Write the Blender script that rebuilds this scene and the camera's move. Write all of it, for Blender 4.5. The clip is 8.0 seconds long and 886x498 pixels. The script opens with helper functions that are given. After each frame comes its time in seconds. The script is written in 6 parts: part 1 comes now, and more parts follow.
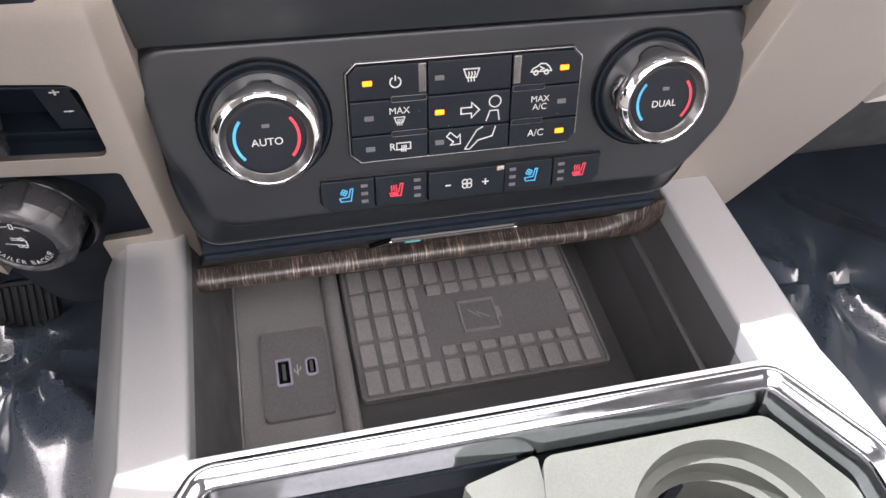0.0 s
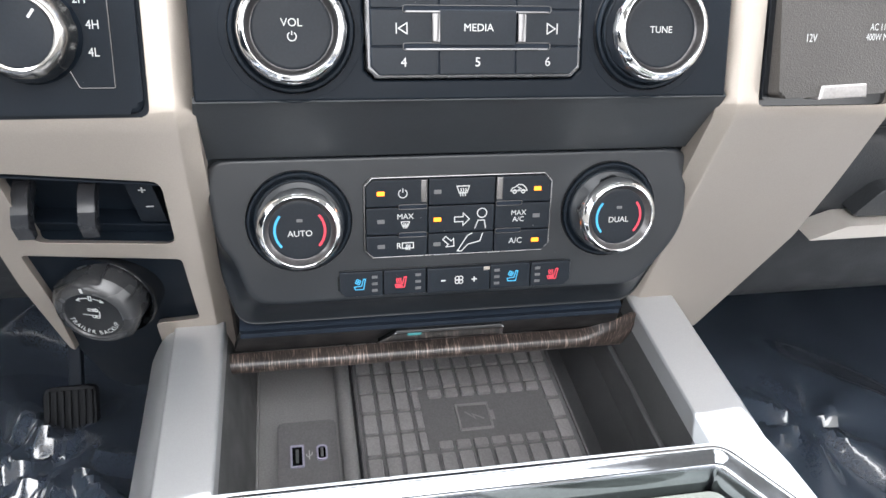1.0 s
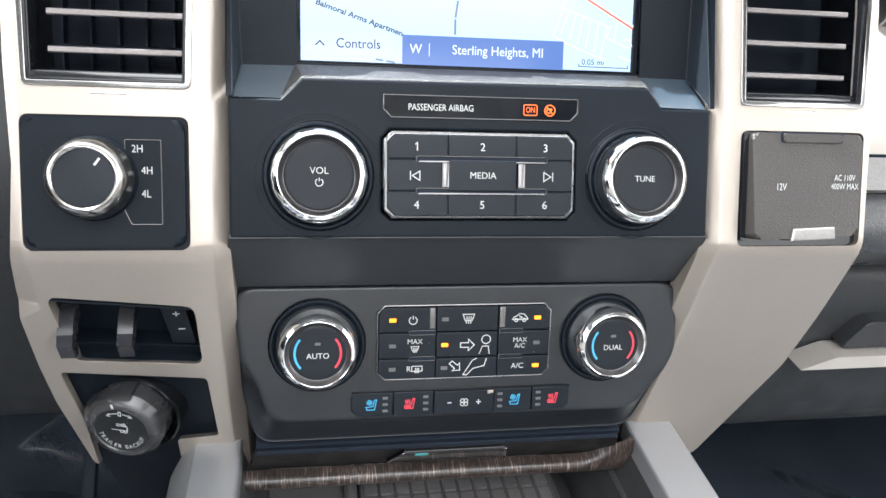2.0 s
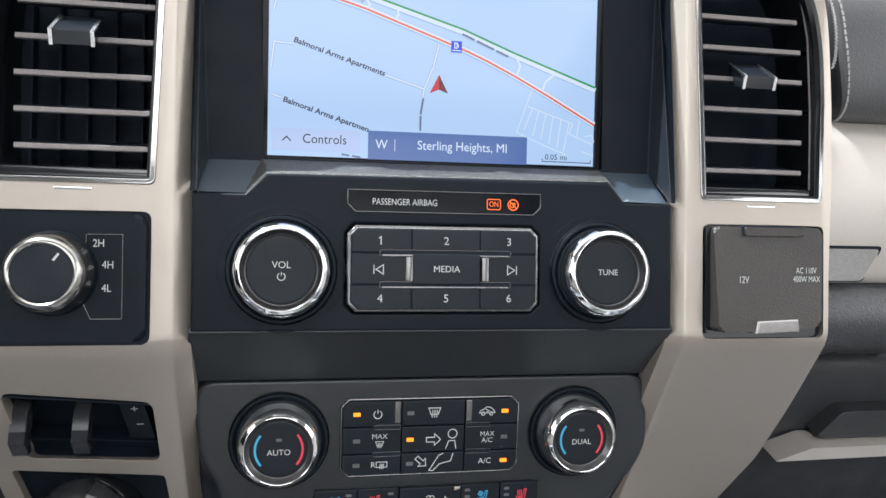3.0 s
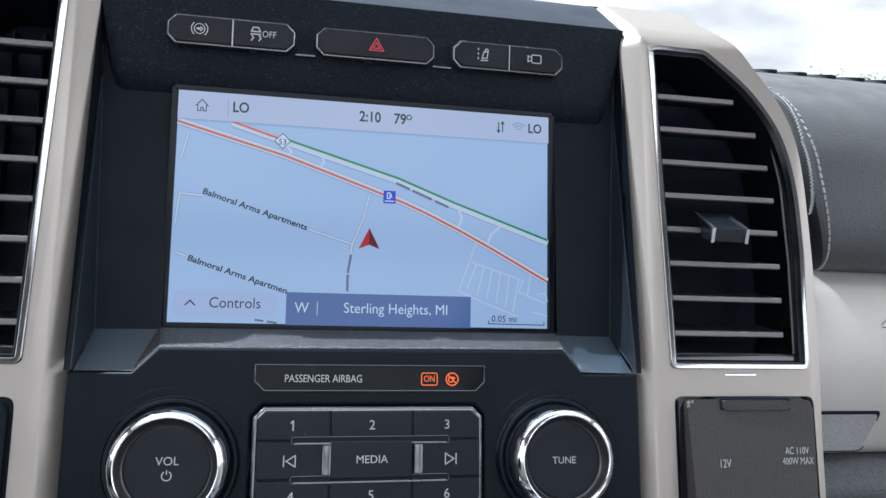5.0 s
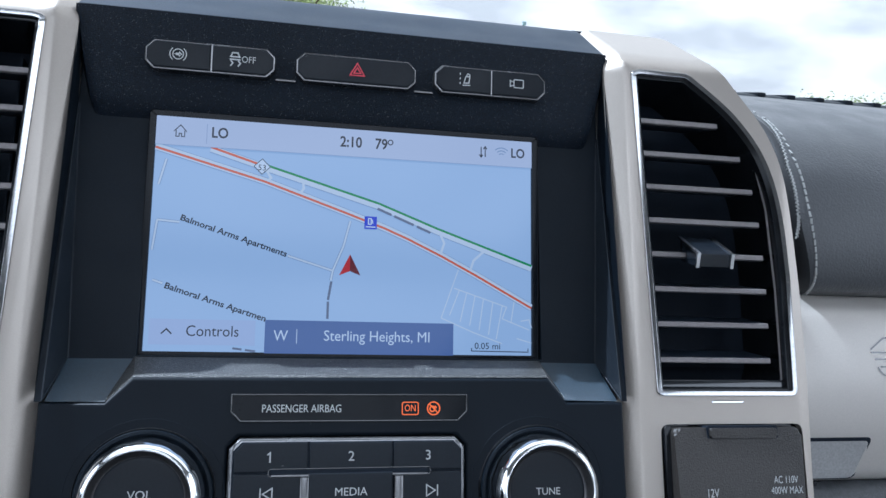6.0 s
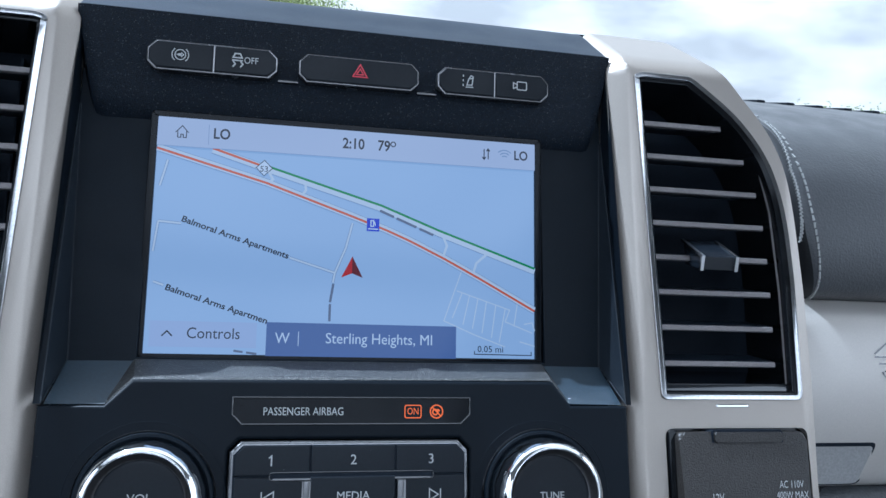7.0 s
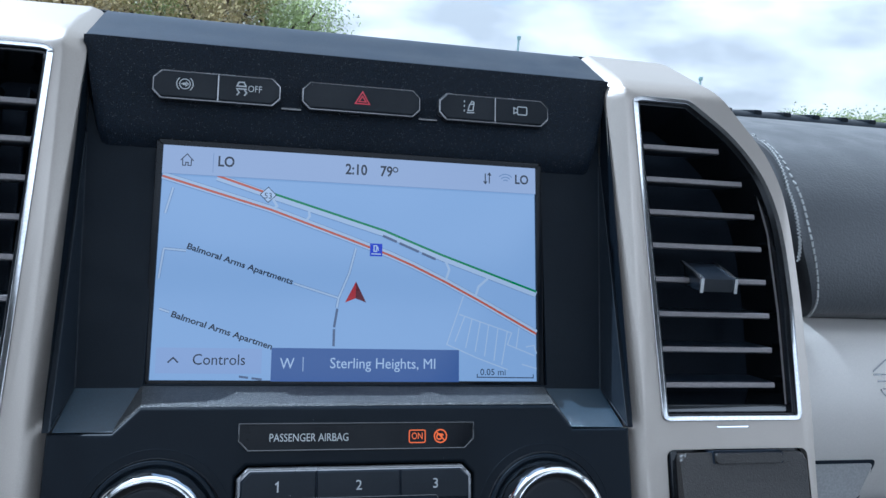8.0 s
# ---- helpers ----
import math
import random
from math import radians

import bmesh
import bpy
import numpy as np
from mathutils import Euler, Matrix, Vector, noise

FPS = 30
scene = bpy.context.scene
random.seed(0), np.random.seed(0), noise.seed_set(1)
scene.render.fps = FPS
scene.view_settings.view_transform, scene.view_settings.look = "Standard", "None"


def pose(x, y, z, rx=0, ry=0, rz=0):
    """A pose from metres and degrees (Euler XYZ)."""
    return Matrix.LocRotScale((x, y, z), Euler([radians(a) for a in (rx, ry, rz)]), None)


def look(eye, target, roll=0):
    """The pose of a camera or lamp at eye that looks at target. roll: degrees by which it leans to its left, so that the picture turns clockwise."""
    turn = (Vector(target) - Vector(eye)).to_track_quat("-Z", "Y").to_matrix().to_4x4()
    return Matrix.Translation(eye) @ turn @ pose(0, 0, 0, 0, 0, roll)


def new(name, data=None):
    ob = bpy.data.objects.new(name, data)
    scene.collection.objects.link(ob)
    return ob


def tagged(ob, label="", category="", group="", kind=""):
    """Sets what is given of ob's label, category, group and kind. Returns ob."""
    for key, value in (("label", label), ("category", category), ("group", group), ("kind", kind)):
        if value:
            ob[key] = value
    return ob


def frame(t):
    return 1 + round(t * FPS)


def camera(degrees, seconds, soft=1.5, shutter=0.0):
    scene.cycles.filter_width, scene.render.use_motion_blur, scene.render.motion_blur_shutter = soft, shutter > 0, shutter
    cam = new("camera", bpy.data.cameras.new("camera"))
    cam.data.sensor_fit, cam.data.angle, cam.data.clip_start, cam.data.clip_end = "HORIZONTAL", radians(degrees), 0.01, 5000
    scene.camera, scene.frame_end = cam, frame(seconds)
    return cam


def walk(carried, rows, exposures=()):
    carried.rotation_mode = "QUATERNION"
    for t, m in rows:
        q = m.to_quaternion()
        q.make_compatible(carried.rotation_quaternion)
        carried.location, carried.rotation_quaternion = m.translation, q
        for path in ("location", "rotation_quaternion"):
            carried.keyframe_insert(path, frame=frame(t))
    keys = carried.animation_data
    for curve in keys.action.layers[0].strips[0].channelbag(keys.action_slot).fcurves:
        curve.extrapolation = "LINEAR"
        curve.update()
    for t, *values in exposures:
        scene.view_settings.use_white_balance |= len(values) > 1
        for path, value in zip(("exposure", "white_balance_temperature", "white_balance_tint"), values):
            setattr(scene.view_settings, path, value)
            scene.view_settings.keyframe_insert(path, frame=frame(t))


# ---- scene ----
from mathutils.bvhtree import BVHTree

cam = camera(60.1, 8.0, 1.5, 0.0)
# Frame of the centre stack: x to the right, y into the dash, z up along its face, which leans 22 degrees forward.
STACK = pose(0, 0, 1.35, -22, 0, 0)
# The path is written from an origin beside the stack; CAR carries it into the cab.
CAR = STACK @ Matrix.Translation((-0.079, -0.261, -1.30))
PATH = [
    (0, (0.002, 0.009, 1.311), (0.399, 1.745, 0.401), -1.5),
    (0.5, (0.004, -0.032, 1.301), (0.394, 1.8, 0.597), -0.8),
    (1, (-0.001, -0.071, 1.299), (0.37, 1.834, 0.817), -0.2),
    (1.5, (-0.003, -0.096, 1.303), (0.357, 1.851, 1.016), 0.2),
    (1.7, (-0.005, -0.102, 1.303), (0.345, 1.854, 1.076), 0.3),
    (2.8, (0.001, -0.107, 1.316), (0.376, 1.857, 1.292), 0.9),
    (3, (0.006, -0.105, 1.315), (0.389, 1.858, 1.35), 0.6),
    (3.5, (0.018, -0.091, 1.327), (0.42, 1.864, 1.447), 0.6),
    (4, (0.03, -0.082, 1.335), (0.446, 1.864, 1.534), 0.5),
    (4.5, (0.041, -0.066, 1.34), (0.456, 1.872, 1.606), 0.6),
    (5, (0.041, -0.062, 1.346), (0.444, 1.871, 1.668), 0.3),
    (6.5, (0.05, -0.058, 1.349), (0.469, 1.858, 1.74), -0.0),
    (7, (0.046, -0.056, 1.346), (0.464, 1.858, 1.748), 0.1),
    (7.5, (0.042, -0.058, 1.35), (0.461, 1.854, 1.763), 0.0),
    (8, (0.043, -0.061, 1.354), (0.465, 1.85, 1.768), -0.3),
]
EXPOSURE = [(0.0, 3.27, 6080, 18), (0.5, 3.33, 5780, 13), (1.5, 3.60, 5700, 8), (3.0, 2.46, 5700, 8), (3.5, 2.38, 5640, 8), (4.0, 2.10, 5560, 8), (5.0, 1.85, 5220, 8), (8.0, 1.61, 4620, 5)]
walk(cam, [(t, CAR @ look(eye, target, roll)) for t, eye, target, roll in PATH], EXPOSURE)

# ---------------------------------------------------------------- world, sun
SUN_ELEV, SUN_SIDE = 58.0, -55.0      # degrees; 0 is straight ahead of the truck, negative to its left
w = bpy.data.worlds.new("sky")
scene.world = w
w.use_nodes = True
nt = w.node_tree
nt.nodes.clear()
out = nt.nodes.new("ShaderNodeOutputWorld")
bg = nt.nodes.new("ShaderNodeBackground")
sky = nt.nodes.new("ShaderNodeTexSky")
sky.sky_type, sky.sun_disc = "NISHITA", False
sky.sun_elevation, sky.sun_rotation = radians(SUN_ELEV), radians(SUN_SIDE)
co = nt.nodes.new("ShaderNodeTexCoord")
mp = nt.nodes.new("ShaderNodeMapping")
mp.inputs["Scale"].default_value = (1.0, 1.0, 2.6)
cl = nt.nodes.new("ShaderNodeTexNoise")
cl.inputs["Scale"].default_value, cl.inputs["Detail"].default_value, cl.inputs["Roughness"].default_value = 3.4, 7.0, 0.56
ramp = nt.nodes.new("ShaderNodeValToRGB")
ramp.color_ramp.elements[0].position, ramp.color_ramp.elements[1].position = 0.20, 0.40
cl2 = nt.nodes.new("ShaderNodeTexNoise")
cl2.inputs["Scale"].default_value, cl2.inputs["Detail"].default_value = 6.0, 6.0
shade = nt.nodes.new("ShaderNodeValToRGB")
shade.color_ramp.elements[0].position, shade.color_ramp.elements[1].position = 0.38, 0.60
shade.color_ramp.elements[0].color, shade.color_ramp.elements[1].color = (5.4, 5.05, 4.65, 1), (9.0, 8.2, 7.25, 1)
mix = nt.nodes.new("ShaderNodeMix")
mix.data_type = "RGBA"
# an overcast sky is brighter overhead than near the horizon
way, lift_, bright = nt.nodes.new("ShaderNodeSeparateXYZ"), nt.nodes.new("ShaderNodeMapRange"), nt.nodes.new("ShaderNodeVectorMath")
lift_.inputs["To Min"].default_value, lift_.inputs["To Max"].default_value = 0.72, 1.32
bright.operation = "SCALE"
bg.inputs["Strength"].default_value = 0.11
for a, b in ((co.outputs["Generated"], mp.inputs["Vector"]), (mp.outputs["Vector"], cl.inputs["Vector"]),
             (mp.outputs["Vector"], cl2.inputs["Vector"]), (cl.outputs["Fac"], ramp.inputs["Fac"]),
             (cl2.outputs["Fac"], shade.inputs["Fac"]), (ramp.outputs["Color"], mix.inputs["Factor"]),
             (sky.outputs["Color"], mix.inputs["A"]), (shade.outputs["Color"], bright.inputs[0]),
             (co.outputs["Generated"], way.inputs[0]), (way.outputs["Z"], lift_.inputs["Value"]), (lift_.outputs["Result"], bright.inputs["Scale"]), (bright.outputs["Vector"], mix.inputs["B"]),
             (mix.outputs["Result"], bg.inputs["Color"]), (bg.outputs["Background"], out.inputs["Surface"])):
    nt.links.new(a, b)

sun = new("sun", bpy.data.lights.new("sun", "SUN"))
sun.data.energy, sun.data.angle, sun.data.color = 2.1, radians(0.53), (1.0, 0.95, 0.87)
sa, se = radians(SUN_SIDE), radians(SUN_ELEV)
to_sun = Vector((math.sin(sa) * math.cos(se), math.cos(sa) * math.cos(se), math.sin(se)))
sun.matrix_world = look(to_sun * 20, (0, 0, 0))


# ---------------------------------------------------------------- materials
def material(name, base, rough=0.5, metal=0.0, grain=900.0, grain_amount=0.12, wear=14.0, wear_amount=0.12,
             bump=0.0, bump_scale=2500.0, rough_var=0.08, coat=0.0, spec=0.5, dust=0.0, dust_scale=260.0, dust_tone=0.28):
    """A procedural surface: colour varied at a fine and a broad scale, varied roughness, fine relief, and specks, both
    dust and painted glints.
    """
    m = bpy.data.materials.new(name)
    m.use_nodes = True
    t = m.node_tree
    b = t.nodes["Principled BSDF"]
    b.inputs["Metallic"].default_value = metal
    b.inputs["Coat Weight"].default_value = coat
    b.inputs["Coat Roughness"].default_value = 0.06
    b.inputs["Specular IOR Level"].default_value = spec
    c = t.nodes.new("ShaderNodeTexCoord")

    def noise_node(scale, detail=3.0):
        n = t.nodes.new("ShaderNodeTexNoise")
        n.inputs["Scale"].default_value, n.inputs["Detail"].default_value = scale, detail
        t.links.new(c.outputs["Object"], n.inputs["Vector"])
        return n

    def spread(sock, lo, hi):
        r = t.nodes.new("ShaderNodeMapRange")
        r.inputs["From Min"].default_value, r.inputs["From Max"].default_value = 0.3, 0.7
        r.inputs["To Min"].default_value, r.inputs["To Max"].default_value = lo, hi
        t.links.new(sock, r.inputs["Value"])
        return r.outputs["Result"]

    fine, broad = noise_node(grain, 2.0), noise_node(wear, 4.0)
    f1 = spread(fine.outputs["Fac"], 1 - grain_amount, 1 + grain_amount)
    f2 = spread(broad.outputs["Fac"], 1 - wear_amount, 1 + wear_amount)
    mul = t.nodes.new("ShaderNodeMath")
    mul.operation = "MULTIPLY"
    t.links.new(f1, mul.inputs[0]), t.links.new(f2, mul.inputs[1])
    tint = t.nodes.new("ShaderNodeVectorMath")
    tint.operation = "SCALE"
    tint.inputs[0].default_value = base
    t.links.new(mul.outputs[0], tint.inputs["Scale"])
    colour = tint.outputs["Vector"]
    if dust > 0:
        v = t.nodes.new("ShaderNodeTexVoronoi")
        v.inputs["Scale"].default_value = dust_scale
        t.links.new(c.outputs["Object"], v.inputs["Vector"])
        lt = t.nodes.new("ShaderNodeMath")
        lt.operation = "LESS_THAN"
        part_of, power, size = t.nodes.new("ShaderNodeSeparateColor"), t.nodes.new("ShaderNodeMath"), t.nodes.new("ShaderNodeMath")
        power.operation, power.inputs[1].default_value = "POWER", 3.0
        size.operation, size.inputs[1].default_value = "MULTIPLY", dust * 2.2
        t.links.new(v.outputs["Color"], part_of.inputs["Color"]), t.links.new(part_of.outputs["Red"], power.inputs[0])
        t.links.new(power.outputs[0], size.inputs[0]), t.links.new(size.outputs[0], lt.inputs[1])
        t.links.new(v.outputs["Distance"], lt.inputs[0])
        mx = t.nodes.new("ShaderNodeMix")
        mx.data_type = "RGBA"
        mx.inputs["B"].default_value = (dust_tone, dust_tone, dust_tone * 0.97, 1)
        t.links.new(lt.outputs[0], mx.inputs["Factor"]), t.links.new(colour, mx.inputs["A"])
        colour = mx.outputs["Result"]
    t.links.new(colour, b.inputs["Base Color"])
    r = spread(noise_node(wear * 3.1).outputs["Fac"], max(0.02, rough - rough_var), min(1.0, rough + rough_var))
    t.links.new(r, b.inputs["Roughness"])
    if bump > 0:
        bn = t.nodes.new("ShaderNodeBump")
        bn.inputs["Strength"].default_value, bn.inputs["Distance"].default_value = bump, 0.0006
        t.links.new(noise_node(bump_scale, 2.0).outputs["Fac"], bn.inputs["Height"])
        t.links.new(bn.outputs["Normal"], b.inputs["Normal"])
    return m


def glow(name, colour, strength, rough=0.25):
    """A lit display or lamp: dark glossy face that gives off light."""
    m = bpy.data.materials.new(name)
    m.use_nodes = True
    b = m.node_tree.nodes["Principled BSDF"]
    b.inputs["Base Color"].default_value = (0.01, 0.01, 0.012, 1)
    b.inputs["Roughness"].default_value = rough
    b.inputs["Emission Color"].default_value = (*colour, 1)
    b.inputs["Emission Strength"].default_value = strength
    b.inputs["Specular IOR Level"].default_value = 0.3
    return m


def srgb(r, g, b):
    return tuple((c / 255 / 12.92) if c < 10.3 else ((c / 255 + 0.055) / 1.055) ** 2.4 for c in (r, g, b))


BLACK = material("black_plastic", (0.0046, 0.0070, 0.0108), 0.42, bump=0.10, bump_scale=3000, grain=1500, dust=0.018, dust_scale=420, spec=0.11)
BLACK_SOFT = material("soft_black_plastic", (0.0042, 0.0070, 0.0112), 0.50, bump=0.15, bump_scale=2500, spec=0.13)
BUTTON = material("button_black", (0.0072, 0.0098, 0.0140), 0.36, bump=0.05, dust=0.025, spec=0.19)
GLOSS = material("piano_black", (0.006, 0.0068, 0.0082), 0.16, coat=0.12, rough_var=0.03, dust=0.02, spec=0.28)
# Here the pale specks paint the grain's sparkle, not dust.
GRAINED = material("grained_black", (0.0040, 0.0074, 0.0138), 0.40, bump=0.75, bump_scale=3000, grain=2600, grain_amount=0.9, dust=0.13, dust_scale=1700, spec=0.16, dust_tone=0.13)
SATIN = material("satin_black_face", (0.0085, 0.0105, 0.0135), 0.36, bump=0.08, bump_scale=3000, grain=1500, dust=0.015, dust_scale=420, spec=0.46)
BAND = material("smooth_black_band", (0.0150, 0.0178, 0.0215), 0.54, bump=0.05, spec=0.62, rough_var=0.03)
VOID = material("vent_dark", (0.0075, 0.0115, 0.0190), 0.6, spec=0.15)
LEVER = material("lever_black", (0.026, 0.027, 0.029), 0.26, bump=0.04, spec=0.6)
ROLL = material("pebbled_leather", (0.034, 0.036, 0.040), 0.34, bump=0.6, bump_scale=900, grain=480, grain_amount=0.3, spec=0.6)
LEVER_GLOSS = material("slick_lever_black", (0.019, 0.020, 0.023), 0.24, bump=0.03, spec=0.5)
LEATHER = material("black_leather", (0.044, 0.0455, 0.049), 0.42, bump=0.45, bump_scale=800, grain=900, grain_amount=0.1, spec=0.6)
PAD_END = material("dull_end_leather", (0.014, 0.0145, 0.016), 0.55, bump=0.3, bump_scale=1100, spec=0.25)
RELEASE = material("grey_release", (0.28, 0.275, 0.27), 0.42, bump=0.05)
SILVER = material("satin_silver_paint", (0.372, 0.334, 0.294), 0.42, 0.68, grain=2600, grain_amount=0.06, wear=9, wear_amount=0.03, bump=0.03, rough_var=0.015)
# Silver rails with a little reflected sky blue painted into the base.
RAIL = material("pale_satin_rail", (0.345, 0.355, 0.37), 0.34, 0.50, grain=2600, grain_amount=0.05, wear=9, wear_amount=0.03, bump=0.03, rough_var=0.015)
PASSENGER = material("matt_silver_panel", (0.47, 0.44, 0.405), 0.44, 0.50, grain=2000, grain_amount=0.05, wear=7, wear_amount=0.03, bump=0.04, rough_var=0.015)
CHROME = material("chrome", (0.86, 0.87, 0.88), 0.07, 1.0, grain=400, grain_amount=0.03, wear=30, wear_amount=0.05, rough_var=0.03)
DISH = material("satin_dark_dish", (0.105, 0.102, 0.104), 0.34, 0.8)
FLANGE = material("dull_flange", (0.05, 0.05, 0.053), 0.30, 0.7)
KNOB_FACE = material("knob_face_black", (0.0070, 0.0092, 0.0130), 0.42, bump=0.05, spec=0.22)
WALL = material("satin_recess_wall", (0.012, 0.016, 0.022), 0.40, bump=0.3, dust=0.06, dust_scale=900, dust_tone=0.12, spec=0.35)
# Black wing corners with the reflected blue of the sky in their base.
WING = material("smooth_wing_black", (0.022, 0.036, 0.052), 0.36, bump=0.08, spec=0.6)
BEZEL = material("screen_border", (0.003, 0.004, 0.006), 0.16, spec=0.14)
SLOT_RIM = material("slot_rim_black", (0.010, 0.011, 0.0125), 0.2, spec=0.8)
CAP = material("hood_button_black", (0.0050, 0.0070, 0.0104), 0.36, bump=0.05, dust=0.02, spec=0.17)
# Black plastic; its blue base imitates sky mirrored in the hood's top.
HOOD_TOP = material("smooth_hood_top", (0.0055, 0.0145, 0.0300), 0.42, bump=0.06, bump_scale=2600, dust=0.012, dust_scale=420, spec=0.15, rough_var=0.03)
# Slats come in two tones: dark body, and an edge coloured as if lit.
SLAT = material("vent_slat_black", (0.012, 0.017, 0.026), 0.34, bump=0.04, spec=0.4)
LIT_EDGE = material("vent_slat_edge", (0.165, 0.150, 0.148), 0.42, bump=0.04)
DARK_CHROME = material("button_edge_chrome", (0.20, 0.198, 0.20), 0.22, 0.9, grain=700, grain_amount=0.08)
EDGE = material("dull_button_edge", (0.20, 0.20, 0.205), 0.24, 0.85, grain=700, grain_amount=0.08)
GREY = material("slate_tray", (0.062, 0.068, 0.060), 0.5, grain=1500, wear=22, wear_amount=0.1, bump=0.1)
# Rubber is lifted for glare; the pads' paler copy paints the light they catch.
RUBBER = material("black_rubber", (0.118, 0.115, 0.117), 0.46, bump=0.15, bump_scale=3500)
PADS = material("raised_rubber", (0.205, 0.198, 0.200), 0.36, bump=0.12, bump_scale=3500)
# One bin plastic in two copies: floor raised for glare, walls darkened as shade.
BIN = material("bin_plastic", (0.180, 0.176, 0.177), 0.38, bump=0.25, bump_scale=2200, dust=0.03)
BIN_SHADED = material("dark_bin_wall", (0.046, 0.047, 0.049), 0.40, bump=0.25, bump_scale=2200, dust=0.03)
CARPET = material("dark_carpet", (0.022, 0.025, 0.030), 0.9, bump=0.9, bump_scale=700, grain=500, grain_amount=0.5)
# Clear film; the navy base carries the sky it would reflect.
FILM = material("clear_floor_film", (0.036, 0.046, 0.064), 0.17, wear=6, coat=1.0, spec=1.0, rough_var=0.05)
DASH_LOW = material("lower_dash_plastic", (0.016, 0.018, 0.021), 0.55, bump=0.5, bump_scale=900)
HEADLINER = material("headliner_cloth", (0.42, 0.405, 0.38), 0.9, bump=0.3, bump_scale=900)
DOOR = material("door_trim", (0.42, 0.40, 0.37), 0.6, bump=0.2)
# The faint brown in this black stands for warm reflected light.
FLAP = material("grained_flap", (0.0225, 0.0200, 0.0180), 0.40, bump=0.55, bump_scale=1500, grain=1300, grain_amount=0.25, spec=0.42)
PRINT = material("white_print", (0.40, 0.41, 0.41), 0.6)
DIM_PRINT = material("unlit_window", (0.085, 0.087, 0.09), 0.35)
BLUE = material("blue_print", (0.05, 0.29, 0.50), 0.5)
RED = material("red_print", (0.50, 0.032, 0.055), 0.5)
STITCH = material("grey_thread", (0.30, 0.30, 0.29), 0.8)
USB_RIM = material("lilac_usb_insert", (0.30, 0.29, 0.38), 0.4)
AMBER = glow("amber_lamp", srgb(255, 122, 6), 0.55)
ORANGE = glow("orange_lamp", srgb(255, 106, 30), 0.31)
# Weak glow that paints a teal reflection.
TEAL = glow("teal_lamp", srgb(70, 205, 200), 0.05)
RING = material("tray_moulding_chrome", (0.36, 0.38, 0.41), 0.12, 1.0, grain=500, grain_amount=0.06, wear=40, wear_amount=0.08, rough_var=0.03)
# Lit copy of the grained black: sunlight is put into base and specks.
LEDGE = material("worn_grained_ledge", (0.036, 0.0365, 0.036), 0.38, bump=0.9, bump_scale=1900, grain=1800, grain_amount=1.0, dust=0.16, dust_scale=2000, spec=0.65, dust_tone=0.40)


def wood_material():
    """Dark zebra veneer: fine uneven cross streaks of beige in brown black."""
    m = material("dark_zebra_wood", (0.05, 0.04, 0.035), 0.36, coat=0.15)
    t = m.node_tree
    b = t.nodes["Principled BSDF"]
    c = t.nodes.new("ShaderNodeTexCoord")

    def streaks(scale, slant, lo, hi, colour):
        mpn, n, r = t.nodes.new("ShaderNodeMapping"), t.nodes.new("ShaderNodeTexNoise"), t.nodes.new("ShaderNodeValToRGB")
        mpn.inputs["Scale"].default_value = scale
        mpn.inputs["Rotation"].default_value = (0, radians(slant), 0)
        n.inputs["Scale"].default_value, n.inputs["Detail"].default_value, n.inputs["Roughness"].default_value = 1.0, 3.0, 0.6
        n.inputs["Distortion"].default_value = 0.35
        e = r.color_ramp.elements
        e[0].position, e[0].color = lo, (0.0, 0.0, 0.0, 1)
        e[1].position, e[1].color = hi, (*colour, 1)
        t.links.new(c.outputs["Object"], mpn.inputs["Vector"]), t.links.new(mpn.outputs["Vector"], n.inputs["Vector"])
        t.links.new(n.outputs["Fac"], r.inputs["Fac"])
        return r.outputs["Color"]

    parts = [streaks((1250.0, 75.0, 80.0), 3.0, 0.56, 0.69, (0.215, 0.168, 0.142)), streaks((2100.0, 130.0, 140.0), -5.0, 0.58, 0.70, (0.150, 0.116, 0.098)),
             streaks((160.0, 60.0, 60.0), 0.0, 0.35, 0.75, (0.030, 0.023, 0.020))]
    total = None
    for p in parts:
        if total is None:
            total = p
            continue
        a = t.nodes.new("ShaderNodeMix")
        a.data_type, a.blend_type = "RGBA", "ADD"
        a.inputs["Factor"].default_value = 1.0
        t.links.new(total, a.inputs["A"]), t.links.new(p, a.inputs["B"])
        total = a.outputs["Result"]
    base = t.nodes.new("ShaderNodeMix")
    base.data_type, base.blend_type = "RGBA", "ADD"
    base.inputs["Factor"].default_value = 1.0
    base.inputs["B"].default_value = (0.013, 0.010, 0.009, 1)
    t.links.new(total, base.inputs["A"]), t.links.new(base.outputs["Result"], b.inputs["Base Color"])
    return m


WOOD = wood_material()
BIN_DOOR = material("satin_bin_door", (0.009, 0.0095, 0.0105), 0.40, bump=0.06, spec=0.22)
SELECTOR = material("satin_selector_chrome", (0.36, 0.35, 0.335), 0.22, 1.0, rough_var=0.05)
TAB_EDGE = material("bright_tab_edge", (0.30, 0.31, 0.32), 0.18, 1.0)
# Much darker than the mat's rubber: footwell shade is put into the colour.
DIM_RUBBER = material("worn_pedal_rubber", (0.006, 0.007, 0.009), 0.75, bump=0.15, bump_scale=3500, spec=0.25)


